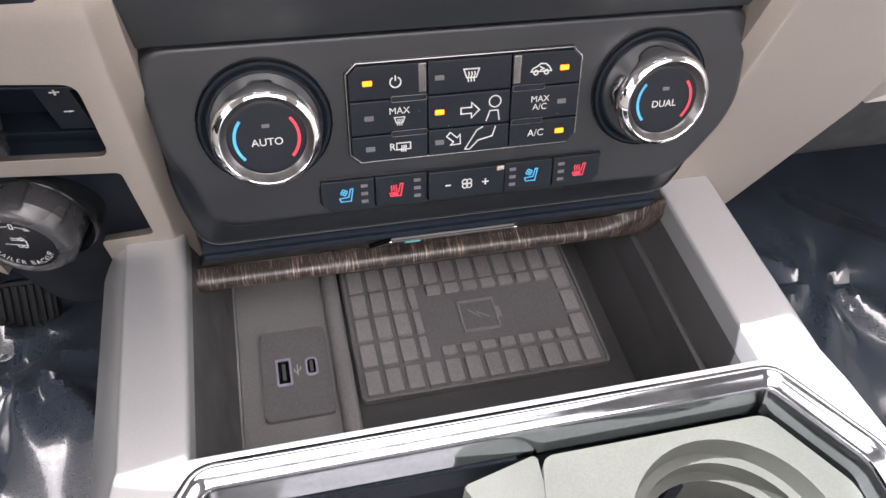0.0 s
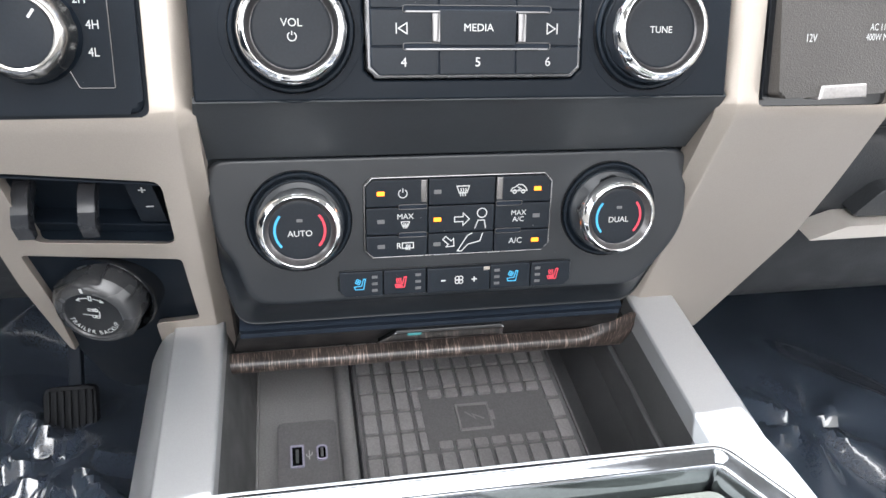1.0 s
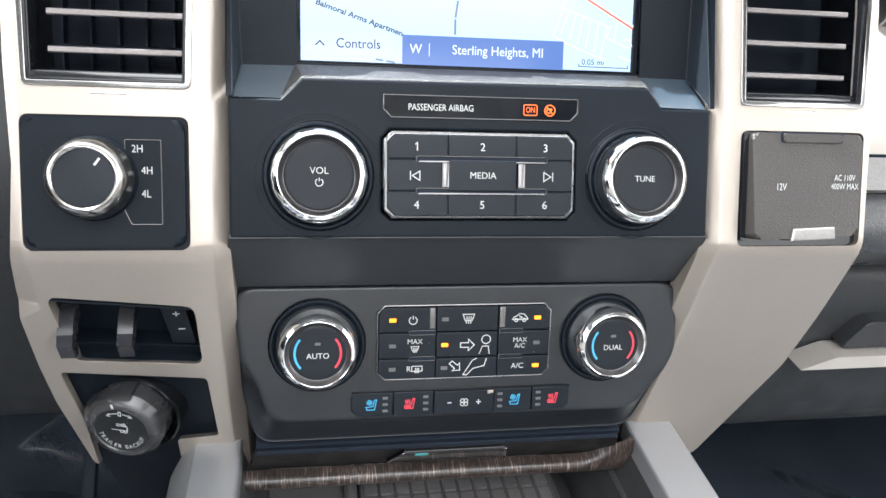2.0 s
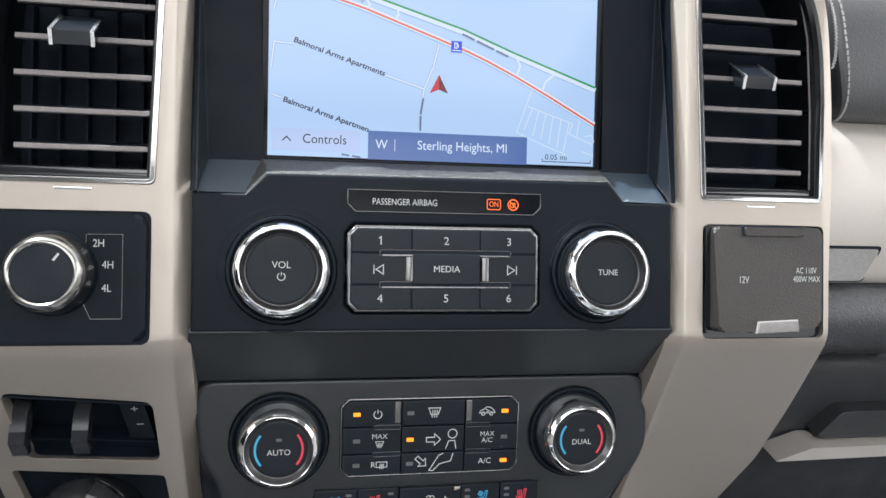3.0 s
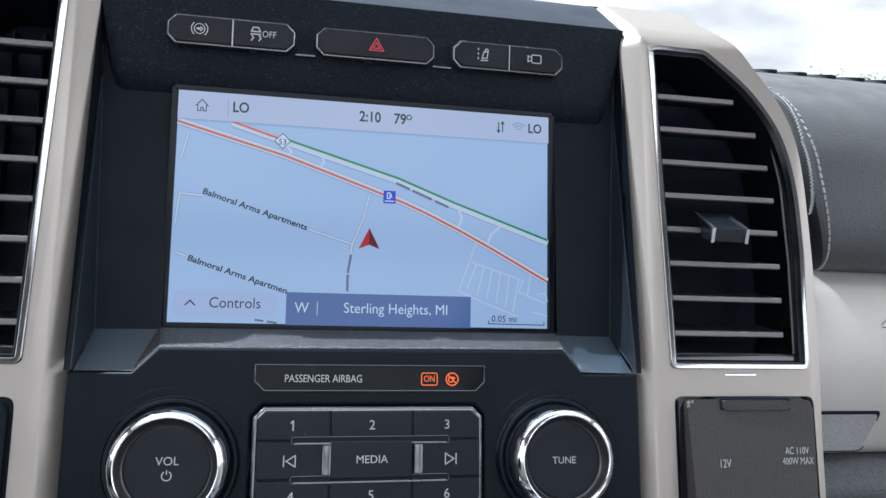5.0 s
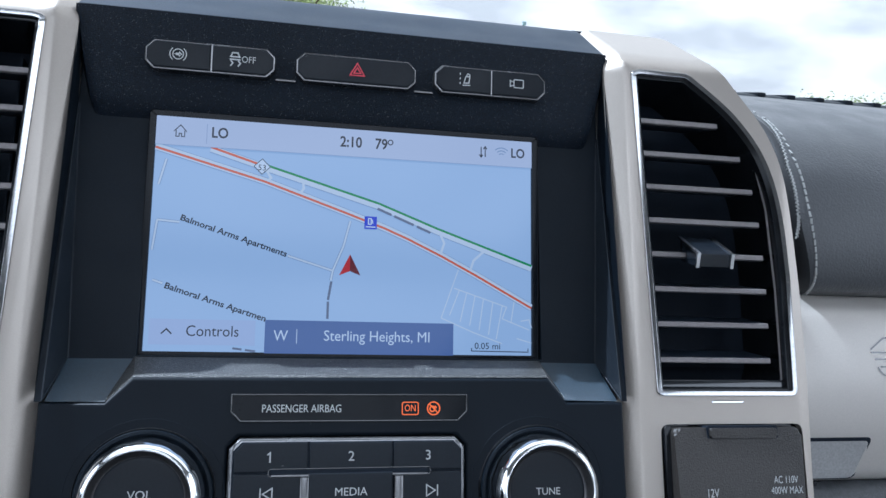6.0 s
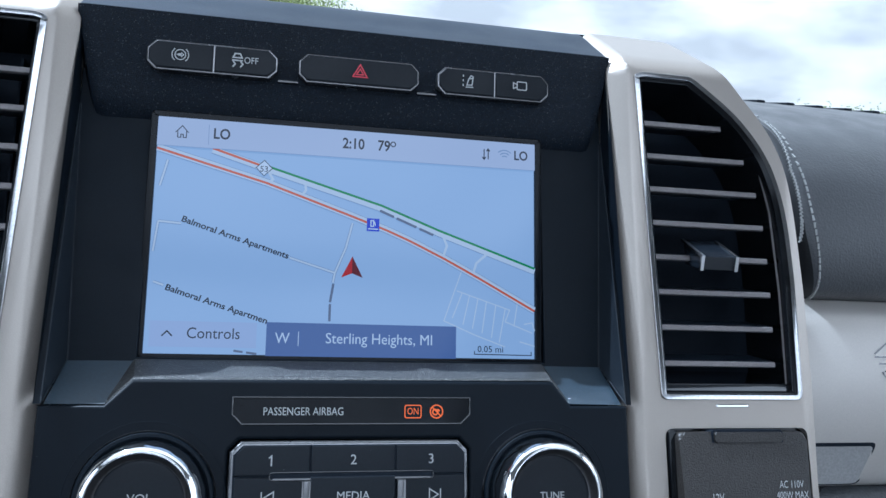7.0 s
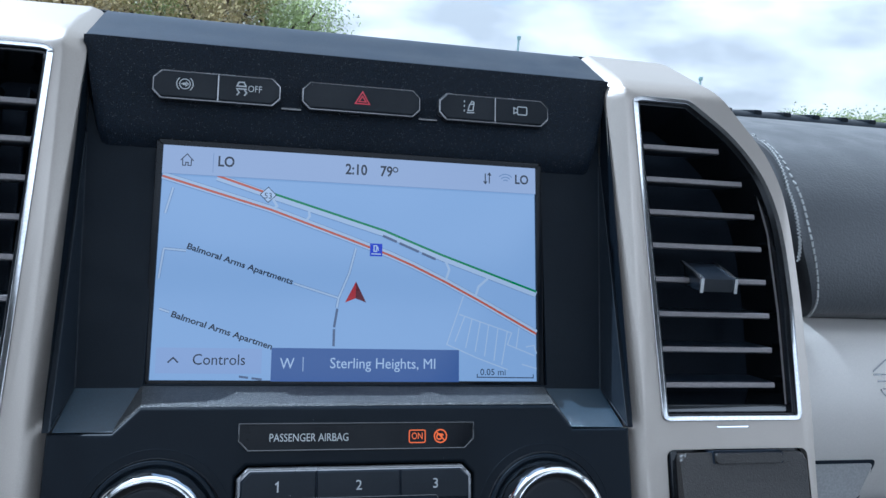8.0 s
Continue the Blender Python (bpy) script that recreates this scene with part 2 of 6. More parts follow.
def glass_material():
    m = bpy.data.materials.new("windscreen_glass")
    m.use_nodes = True
    t = m.node_tree
    t.nodes.clear()
    o, mx = t.nodes.new("ShaderNodeOutputMaterial"), t.nodes.new("ShaderNodeMixShader")
    tr, gl = t.nodes.new("ShaderNodeBsdfTransparent"), t.nodes.new("ShaderNodeBsdfGlossy")
    tr.inputs["Color"].default_value = (0.75, 0.745, 0.73, 1)
    gl.inputs["Roughness"].default_value = 0.02
    mx.inputs["Fac"].default_value = 0.025
    t.links.new(tr.outputs["BSDF"], mx.inputs[1])
    t.links.new(gl.outputs["BSDF"], mx.inputs[2]), t.links.new(mx.outputs["Shader"], o.inputs["Surface"])
    return m


GLASS = glass_material()


# ---------------------------------------------------------------- mesh helpers
def thing(name, label, category, m=None, group="", kind=""):
    ob = new(name)
    ob.empty_display_size = 0.01
    ob.matrix_world = m if m is not None else Matrix()
    return tagged(ob, label, category, group, kind)


def even_normals(me):
    """Corner normals weighted by area, so that broad faces stay flat beside their rounded edges."""
    limit = math.cos(radians(38))
    nrm = [p.normal.copy() for p in me.polygons]
    size = [p.area for p in me.polygons]
    around = [[] for _ in me.vertices]
    for p in me.polygons:
        for v in p.vertices:
            around[v].append(p.index)
    loops = []
    for p in me.polygons:
        n = nrm[p.index]
        for v in p.vertices:
            acc = Vector((0, 0, 0))
            for q in around[v]:
                if nrm[q].dot(n) > limit:
                    acc += nrm[q] * size[q]
            loops.append(acc.normalized() if acc.length > 1e-14 else n)
    me.normals_split_custom_set(loops)


def part(name, bm, mtl, parent, label="", m=None, smooth=True):
    """Links a bmesh as one mesh under a thing or a part."""
    bmesh.ops.recalc_face_normals(bm, faces=bm.faces)
    me = bpy.data.meshes.new(name)
    bm.to_mesh(me)
    bm.free()
    me.materials.append(mtl)
    if smooth:
        for p in me.polygons:
            p.use_smooth = True
        me.set_sharp_from_angle(angle=radians(38))
        if len(me.polygons) < 5000:
            even_normals(me)
    ob = new(name, me)
    ob.parent = parent
    if m is not None:
        ob.matrix_basis = m
    if label:
        ob["label"] = label
    return ob


def sharp_bevel(bm, width, segs=2, angle=0.5, keep=None):
    if width <= 0:
        return
    es = [e for e in bm.edges if len(e.link_faces) == 2 and e.calc_face_angle(0) > angle and (keep is None or keep(e))]
    if es:
        bmesh.ops.bevel(bm, geom=es, offset=width, segments=segs, profile=0.5, affect="EDGES", clamp_overlap=True)


def box(x0, x1, y0, y1, z0, z1, bevel=0.0, segs=2, bm=None):
    b = bmesh.new()
    bmesh.ops.create_cube(b, size=1, matrix=Matrix.Translation(((x0 + x1) / 2, (y0 + y1) / 2, (z0 + z1) / 2))
                          @ Matrix.Diagonal((x1 - x0, y1 - y0, z1 - z0, 1)))
    sharp_bevel(b, bevel, segs)
    return merge(bm, b)


def merge(into, b):
    """Adds bmesh b to another, or returns b itself where there is none."""
    if into is None:
        return b
    me = bpy.data.meshes.new("tmp")
    b.to_mesh(me)
    b.free()
    into.from_mesh(me)
    bpy.data.meshes.remove(me)
    return into


def rounded(pts, radius, n=5):
    """A polygon with its corners rounded."""
    res = []
    for i, p in enumerate(pts):
        p, a, b = Vector(p), Vector(pts[i - 1]), Vector(pts[(i + 1) % len(pts)])
        u, v = (a - p), (b - p)
        r = min(radius, u.length * 0.45, v.length * 0.45)
        s, e = p + u.normalized() * r, p + v.normalized() * r
        for k in range(n + 1):
            q = k / n
            res.append(((1 - q) ** 2 * s + 2 * q * (1 - q) * p + q * q * e)[:2])
    return res


def rect(x0, x1, z0, z1):
    return [(x0, z0), (x1, z0), (x1, z1), (x0, z1)]


def grow(pts, d):
    """The polygon moved outwards by d (inwards where negative)."""
    area = sum(pts[i - 1][0] * pts[i][1] - pts[i][0] * pts[i - 1][1] for i in range(len(pts)))
    sgn = 1 if area > 0 else -1
    res = []
    for i, p in enumerate(pts):
        a, p, b = Vector(pts[i - 1]), Vector(p), Vector(pts[(i + 1) % len(pts)])
        n1, n2 = (p - a).normalized(), (b - p).normalized()
        n1, n2 = Vector((n1.y, -n1.x)) * sgn, Vector((n2.y, -n2.x)) * sgn
        h = (n1 + n2)
        h = h.normalized() if h.length > 1e-6 else n1
        res.append((p + h * d / max(0.4, h.dot(n1)))[:2])
    return res


def octagon(x0, x1, z0, z1, c):
    return [(x0 + c, z0), (x1 - c, z0), (x1, z0 + c), (x1, z1 - c), (x1 - c, z1), (x0 + c, z1), (x0, z1 - c), (x0, z0 + c)]


def prism(outline, y0, y1, bevel=0.0, segs=2, bm=None, draft=0.0):
    """A block with that outline in x and z, from y0 (its front) to y1. draft: how much wider its back is."""
    b = bmesh.new()
    back = grow(outline, draft) if draft else outline
    f = [b.verts.new((x, y0, z)) for x, z in outline]
    k = [b.verts.new((x, y1, z)) for x, z in back]
    ff = b.faces.new(f)
    b.faces.new(list(reversed(k)))
    for i in range(len(f)):
        b.faces.new((f[i - 1], k[i - 1], k[i], f[i]))
    if bevel:
        bmesh.ops.bevel(b, geom=list(ff.edges), offset=bevel, segments=segs, profile=0.5, affect="EDGES", clamp_overlap=True)
    return merge(bm, b)


def plate(outline, holes, y0, y1, bevel=0.0, segs=2, cuts_z=(), cuts_x=(), bend=None):
    """A sheet in x and z with holes through it, cut across and bent by bend(x, z), which gives the shift in y."""
    b = bmesh.new()
    edges = []
    for loop in (outline, *holes):
        vs = [b.verts.new((x, y0, z)) for x, z in loop]
        edges += [b.edges.new((vs[i - 1], vs[i])) for i in range(len(vs))]
    bmesh.ops.triangle_fill(b, use_beauty=True, use_dissolve=False, edges=edges)
    for f in b.faces:
        if f.normal.y > 0:
            f.normal_flip()
    top = list(b.faces)
    r = bmesh.ops.extrude_face_region(b, geom=top)
    for v in [g for g in r["geom"] if isinstance(g, bmesh.types.BMVert)]:
        v.co.y = y1
    if bevel:
        es = [e for e in b.edges if len(e.link_faces) == 2 and e.calc_face_angle(0) > 0.8
              and abs(e.verts[0].co.y - y0) < 1e-7 and abs(e.verts[1].co.y - y0) < 1e-7]
        bmesh.ops.bevel(b, geom=es, offset=bevel, segments=segs, profile=0.5, affect="EDGES", clamp_overlap=True)
    for axis, cuts in (((0, 0, 1), cuts_z), ((1, 0, 0), cuts_x)):
        for c in cuts:
            co_ = Vector(axis) * c
            bmesh.ops.bisect_plane(b, geom=list(b.verts) + list(b.edges) + list(b.faces), plane_co=co_, plane_no=axis, dist=1e-6)
    if bend:
        for v in b.verts:
            v.co.y += bend(v.co.x, v.co.z)
    return b


def ring(outline, width, y0, y1, bevel=0.0, segs=2, bm=None):
    """A frame that follows the outline, width wide inwards."""
    b = bmesh.new()
    inner = grow(outline, -width)
    n = len(outline)
    of, nf = [b.verts.new((x, y0, z)) for x, z in outline], [b.verts.new((x, y0, z)) for x, z in inner]
    ob_, nb = [b.verts.new((x, y1, z)) for x, z in outline], [b.verts.new((x, y1, z)) for x, z in inner]
    front = []
    for i in range(n):
        j = i - 1
        front.append(b.faces.new((of[j], of[i], nf[i], nf[j])))
        b.faces.new((of[j], ob_[j], ob_[i], of[i]))
        b.faces.new((nf[j], nf[i], nb[i], nb[j]))
        b.faces.new((ob_[j], nb[j], nb[i], ob_[i]))
    if bevel:
        es = [e for e in b.edges if abs(e.verts[0].co.y - y0) < 1e-7 and abs(e.verts[1].co.y - y0) < 1e-7
              and sum(f in front for f in e.link_faces) == 1]
        bmesh.ops.bevel(b, geom=es, offset=bevel, segments=segs, profile=0.5, affect="EDGES", clamp_overlap=True)
    return merge(bm, b)


def lathe(profile, segs=64, cx=0.0, cz=0.0, bm=None, flute=None):
    """Turns a profile of (radius, y) about the y axis. flute(angle, radius, y) may change the radius."""
    b = bmesh.new()
    rows = []
    for r, y in profile:
        if r < 1e-7:
            rows.append([b.verts.new((cx, y, cz))])
            continue
        row = []
        for i in range(segs):
            a = 2 * math.pi * i / segs
            q = flute(a, r, y) if flute else r
            row.append(b.verts.new((cx + q * math.cos(a), y, cz + q * math.sin(a))))
        rows.append(row)
    for p, q in zip(rows, rows[1:]):
        for i in range(segs):
            j = (i + 1) % segs
            f = [p[i % len(p)], p[j % len(p)], q[j % len(q)], q[i % len(q)]]
            f = list(dict.fromkeys(f))
            if len(f) > 2:
                b.faces.new(f)
    return merge(bm, b)


def sheet(fn, nu, nv, thick=0.0):
    """A surface fn(u, v) for u, v in 0..1, with a thickness."""
    b = bmesh.new()
    g = [[b.verts.new(fn(i / nu, j / nv)) for j in range(nv + 1)] for i in range(nu + 1)]
    for i in range(nu):
        for j in range(nv):
            b.faces.new((g[i][j], g[i + 1][j], g[i + 1][j + 1], g[i][j + 1]))
    if thick:
        bmesh.ops.recalc_face_normals(b, faces=b.faces)
        bmesh.ops.solidify(b, geom=list(b.faces), thickness=thick)
    return b


def ribbon(lines, width, y, bm=None, thick=0.0002):
    """Flat strokes along lines of (x, z) at the depth y."""
    b = bm or bmesh.new()
    for line in lines:
        pts = [Vector(p) for p in line]
        closed = len(pts) > 2 and (pts[0] - pts[-1]).length < 1e-9
        if closed:
            pts = pts[:-1]
        n = len(pts)
        L, R = [], []
        for i, p in enumerate(pts):
            a = pts[i - 1] if (i > 0 or closed) else None
            c = pts[(i + 1) % n] if (i < n - 1 or closed) else None
            d1 = (p - a).normalized() if a is not None else (c - p).normalized()
            d2 = (c - p).normalized() if c is not None else d1
            d = d1 + d2
            d = d.normalized() if d.length > 1e-6 else d1
            nrm = Vector((-d.y, d.x)) * (width / 2) / max(0.5, d.dot(d1))
            L.append(b.verts.new((p.x + nrm.x, y, p.y + nrm.y)))
            R.append(b.verts.new((p.x - nrm.x, y, p.y - nrm.y)))
        for i in range(n if closed else n - 1):
            j = (i + 1) % n
            b.faces.new((L[i], L[j], R[j], R[i]))
    return b


def arc(cx, cz, r, a0, a1, n=14):
    return [(cx + r * math.cos(radians(a0 + (a1 - a0) * i / n)), cz + r * math.sin(radians(a0 + (a1 - a0) * i / n))) for i in range(n + 1)]


def poly(points, y, bm=None):
    b = bm or bmesh.new()
    b.faces.new([b.verts.new((x, y, z)) for x, z in points])
    return b


def lettering(name, s, height, x, y, z, mtl, parent, turn=0.0, squeeze=1.0, align="CENTER", label="", weight=0.0):
    """A line of print: cap height, place of its middle, turned in the plane of the face."""
    cu = bpy.data.curves.new("tmp", "FONT")
    cu.body, cu.size, cu.align_x, cu.align_y = s, height / 0.70, align, "CENTER"
    cu.resolution_u = 3
    cu.offset = weight * height
    tmp = new("tmp", cu)
    bpy.context.view_layer.update()
    me = bpy.data.meshes.new_from_object(tmp.evaluated_get(bpy.context.evaluated_depsgraph_get()))
    bpy.data.objects.remove(tmp)
    bpy.data.curves.remove(cu)
    me.transform(Matrix.Translation((x, y, z)) @ pose(0, 0, 0, 90, 0, 0) @ pose(0, 0, 0, 0, 0, turn) @ Matrix.Diagonal((squeeze, 1, 1, 1)))
    me.materials.clear()
    me.materials.append(mtl)
    me.name = name
    ob = new(name, me)
    ob.parent = parent
    if label:
        ob["label"] = label
    return ob


# ---------------------------------------------------------------- outdoors
CAB = pose(0, 0, 1.35)                        # cab axes: x right, y ahead, z up from the stack's middle
FLAT = pose(0, 0, 1.35, -90, 0, 0)            # for level parts: x right, y down, z ahead
ASPHALT = material("asphalt", (0.06, 0.06, 0.062), 0.9, grain=8, wear=0.15, wear_amount=0.25)
BARK = material("bark", (0.09, 0.065, 0.045), 0.9, grain=30, wear=4, bump=0.5, bump_scale=30)
LEAF = material("summer_leaves", (0.21, 0.245, 0.12), 0.6, grain=5, grain_amount=0.35, wear=0.6, wear_amount=0.45)
LEAF_RUST = material("rusty_leaves", (0.29, 0.245, 0.14), 0.6, grain=5, grain_amount=0.35, wear=0.6, wear_amount=0.4)


def let_light_through(m, colour):
    """Thin leaves: part of the light goes through them."""
    t = m.node_tree
    o, b = t.nodes["Material Output"], t.nodes["Principled BSDF"]
    tr, mx = t.nodes.new("ShaderNodeBsdfTranslucent"), t.nodes.new("ShaderNodeMixShader")
    tr.inputs["Color"].default_value = (*colour, 1)
    mx.inputs["Fac"].default_value = 0.60
    t.links.new(b.outputs["BSDF"], mx.inputs[1]), t.links.new(tr.outputs["BSDF"], mx.inputs[2])
    t.links.new(mx.outputs["Shader"], o.inputs["Surface"])


let_light_through(LEAF, (0.60, 0.70, 0.34))
let_light_through(LEAF_RUST, (0.72, 0.62, 0.36))
POST = material("green_post", (0.40, 0.56, 0.56), 0.5)

bm = bmesh.new()
bmesh.ops.create_circle(bm, cap_ends=True, segments=64, radius=900)
ground = part("ground", bm, ASPHALT, None)
tagged(ground, "grey asphalt car park reaching the horizon", "ground", kind="structure")


def tree(x, y, height, spread_, leaf, seed, label):
    rnd = random.Random(seed)
    t = thing("tree", label, "tree", pose(x, y, 0), group="trees beyond the windscreen")
    b = bmesh.new()
    trunk_h = height * 0.4
    segs = [(Vector((0, 0, 0)), Vector((rnd.uniform(-.3, .3), rnd.uniform(-.3, .3), trunk_h)), height * 0.03, height * 0.018)]
    tips, limbs = [], []
    for i in range(9):
        a = i * 2.4 + rnd.random()
        s = segs[0][1] * rnd.uniform(0.65, 1.0)
        e = s + Vector((math.cos(a) * spread_ * 0.6, math.sin(a) * spread_ * 0.6, height * rnd.uniform(0.08, 0.42)))
        segs.append((s, e, height * 0.012, height * 0.004))
        tips.append(e)
        limbs.append((s, e))
    for s, e, r0, r1 in segs:
        q = (e - s).to_track_quat("Z", "Y").to_matrix().to_4x4()
        bmesh.ops.create_cone(b, segments=8, radius1=r0, radius2=r1, depth=(e - s).length,
                              matrix=Matrix.Translation((s + e) / 2) @ q)
    part("trunk", b, BARK, t)
    verts, faces = [], []
    for k in range(12000):
        s0, e0 = rnd.choice(limbs)
        c = s0.lerp(e0, rnd.uniform(0.30, 1.06))
        d = Vector((rnd.gauss(0, 1), rnd.gauss(0, 1), rnd.gauss(0, 0.8)))
        if d.length > 1.75:
            d *= rnd.uniform(0.5, 1.75) / d.length
        p = c + d * spread_ * 0.30 + Vector((0, 0, height * 0.05))
        if p.z < height * 0.2:
            continue
        s = rnd.uniform(0.035, 0.080) * (spread_ / 3.0 if height > 8 else 1.6)
        u = Vector((rnd.gauss(0, 1), rnd.gauss(0, 1), rnd.gauss(0, 1))).normalized()
        v = u.orthogonal().normalized()
        n = len(verts)
        verts += [p - u * s, p + v * s * 0.6, p + u * s, p - v * s * 0.6]
        faces.append((n, n + 1, n + 2, n + 3))
    me = bpy.data.meshes.new("crown")
    me.from_pydata([tuple(v) for v in verts], [], faces)
    me.materials.append(leaf)
    ob = new("crown", me)
    ob.parent = t
    ob["label"] = "uneven crown of small leaves"


for x, y, h, s, lf, sd in ((-10.5, 44, 12.5, 4.6, LEAF_RUST, 1), (-7.0, 47, 13.0, 4.8, LEAF, 2), (-3.6, 45, 12.6, 4.6, LEAF_RUST, 3),
                           (-0.4, 46, 12.2, 4.4, LEAF, 4), (-15, 46, 12, 4.6, LEAF_RUST, 5)):
    tree(x, y, h, s, lf, sd, "tall leafy tree with a loose green and rusty crown")
for x, y, h, s, sd in ((35, 46, 4.7, 2.6, 7), (40, 47, 5.2, 2.8, 8), (46, 48, 5.0, 2.8, 9)):
    tree(x, y, h, s, LEAF, sd, "low bushy green tree at the edge of the lot")
for x, y, h in ((15.0, 50, 7.1), (28.5, 50, 5.6)):
    t = thing("lamp_post", "thin grey-green lamp post standing beyond the windscreen", "lamp post", pose(x, y, 0), group="far lamp posts")
    b = bmesh.new()
    bmesh.ops.create_cone(b, cap_ends=True, segments=12, radius1=0.11, radius2=0.07, depth=h, matrix=pose(0, 0, h / 2))
    part("pole", b, POST, t)
    part("lamp_head", box(-0.13, 0.13, -0.10, 0.10, h, h + 0.25, 0.04), POST, t)

# ---------------------------------------------------------------- the closed cab round the camera
# Unseen shell: pale surfaces and roof openings are added to brighten the stack.
HEADER_Y, ROOF_Z = -0.02, 0.64


def shell(name, bm_, mtl, label, category):
    return tagged(part(name, bm_, mtl, None, m=CAB), label, category, kind="structure")


shell("floor", box(-0.98, 0.98, -2.4, 0.80, -0.50, -0.45, 0.005), CARPET, "dark carpeted cab floor", "floor")
b = plate(rect(-0.98, 0.98, -2.4, HEADER_Y), [rounded(rect(-0.46, 0.46, -1.05, -0.34), 0.06), rounded(rect(-0.46, 0.46, -1.95, -1.20), 0.06)], -0.04, 0.0, 0.01)
shell("ceiling", b, HEADLINER, "pale cloth headliner with two sunroof openings", "ceiling").matrix_basis = pose(0, 0, 1.35 + ROOF_Z, -90, 0, 0)
for s, nm in ((-1, "wall_left"), (1, "wall_right")):
    b = box(s * 0.95 - 0.03, s * 0.95 + 0.03, -2.4, 0.80, -0.5, 0.10, 0.02)
    for y0, y1 in ((-0.82, -0.70), (-2.0, -1.9)):
        box(s * 0.93 - 0.03, s * 0.93 + 0.03, y0, y1, 0.10, ROOF_Z, 0.01, bm=b)
    shell(nm, b, DOOR, "pale door trim below the side windows", "wall")
    q = Vector((s * 0.86, HEADER_Y, ROOF_Z)) - Vector((s * 1.00, 0.80, 0.19))
    b = bmesh.new()
    bmesh.ops.create_cone(b, cap_ends=True, segments=10, radius1=0.045, radius2=0.045, depth=q.length,
                          matrix=Matrix.Translation(Vector((s * 1.00, 0.80, 0.19)) + q / 2) @ q.to_track_quat("Z", "Y").to_matrix().to_4x4())
    shell("trim_pillar", b, HEADLINER, "pale windscreen pillar trim", "pillar")
shell("wall_back", plate(rect(-0.98, 0.98, -0.5, ROOF_Z), [rounded(rect(-0.62, 0.62, 0.14, 0.56), 0.05)], -2.44, -2.38), DOOR,
      "pale back wall of the cab with a wide window", "wall")
shell("wall_front", box(-0.98, 0.98, 0.76, 0.82, -0.5, 0.19, 0.01), CARPET, "dark bulkhead behind the dash", "wall")
b = sheet(lambda u, v: ((-1.0 + 2.0 * u) * (1 - 0.14 * v), 0.80 - 0.82 * v, 0.185 + 0.465 * v + 0.05 * math.sin(math.pi * v)), 8, 8, 0.004)
wind = shell("window_1", b, GLASS, "raked windscreen of clear glass", "windscreen")
wind.visible_shadow = False

# ---------------------------------------------------------------- dash body
dash = thing("dashboard", "black moulded dashboard with a stitched passenger pad", "dashboard", CAB, kind="structure")


def section(pts, x0, x1, n=24, ease=None, thick=0.004, smooth_steps=5):
    """A panel swept along x with a section of (y, z) points."""
    fine = []
    m = len(pts)
    for i in range(m - 1):
        p0, p1, p2, p3 = (Vector(pts[max(0, min(m - 1, i + k))]) for k in (-1, 0, 1, 2))
        for k in range(smooth_steps):
            t = k / smooth_steps
            fine.append(0.5 * (2 * p1 + (p2 - p0) * t + (2 * p0 - 5 * p1 + 4 * p2 - p3) * t * t + (3 * p1 - p0 - 3 * p2 + p3) * t ** 3))
    fine.append(Vector(pts[-1]))
    k = len(fine) - 1

    def at(u, v):
        p = fine[round(v * k)]
        x = x0 + (x1 - x0) * u
        dx, dy, dz = ease(u, v, p) if ease else (0, 0, 0)
        return (x + dx, p.x + dy, p.y + dz)
    return sheet(at, n, k, thick)


PAD = [(0.100, 0.076), (0.082, 0.079), (0.074, 0.092), (0.078, 0.122), (0.094, 0.150), (0.130, 0.172), (0.22, 0.188), (0.45, 0.196), (0.66, 0.197)]


PAD_EDGE = ((0.076, 0.087, 0.100, 0.115, 0.130, 0.150, 0.165, 0.190), (0.2465, 0.2425, 0.2380, 0.2325, 0.2300, 0.2285, 0.2300, 0.2320))


def pad_ease(u, v, p):
    """The pad's inner end follows the bezel and rolls in behind it; its stations crowd towards that end."""
    edge = float(np.interp(p.y, *PAD_EDGE))
    roll = max(0.0, 1 - u / 0.13)
    return (0.69 * (u * u - u) + (edge - 0.230) * (1 - u), 0.020 * roll ** 2, 0)


skin_bm = section(PAD, 0.230, 0.92, 90, pad_ease)
skin = BVHTree.FromBMesh(skin_bm)
end_bm = skin_bm.copy()
for half, inner_side in ((skin_bm, False), (end_bm, True)):
    drop = []
    for f in half.faces:
        c = f.calc_center_median()
        lead = float(np.interp(c.z, *PAD_EDGE)) - 0.230
        u = (lead + math.sqrt(max(0.0, lead * lead - 2.76 * (0.230 + lead - c.x)))) / 1.38
        if (u < 0.10) != inner_side:
            drop.append(f)
    bmesh.ops.delete(half, geom=drop, context="FACES")
part("dash_pad", skin_bm, LEATHER, dash, "black grained leather pad with grey stitching")
part("pad_end", end_bm, PAD_END, dash, "dull black end piece between pad and silver bezel")
part("dash_top", section([(0.16, 0.12), (0.20, 0.185), (0.45, 0.196), (0.66, 0.197)], -0.92, 0.24, 6), LEATHER, dash, "black dash top")
part("defroster_strip", section([(0.655, 0.196), (0.67, 0.212), (0.74, 0.214), (0.76, 0.19)], -0.92, 0.92, 8), BLACK_SOFT, dash, "ribbed black strip under the windscreen")
for k in range(14):
    x = 0.18 + k * 0.045
    part("vent_rib", box(x, x + 0.012, 0.665, 0.735, 0.206, 0.2160, 0.002), BLACK_SOFT, dash)
PANEL_LINE = [(0.062, -0.017), (0.0500, -0.0145), (0.0482, 0.000), (0.0500, 0.020), (0.0560, 0.045), (0.0680, 0.068), (0.084, 0.078)]
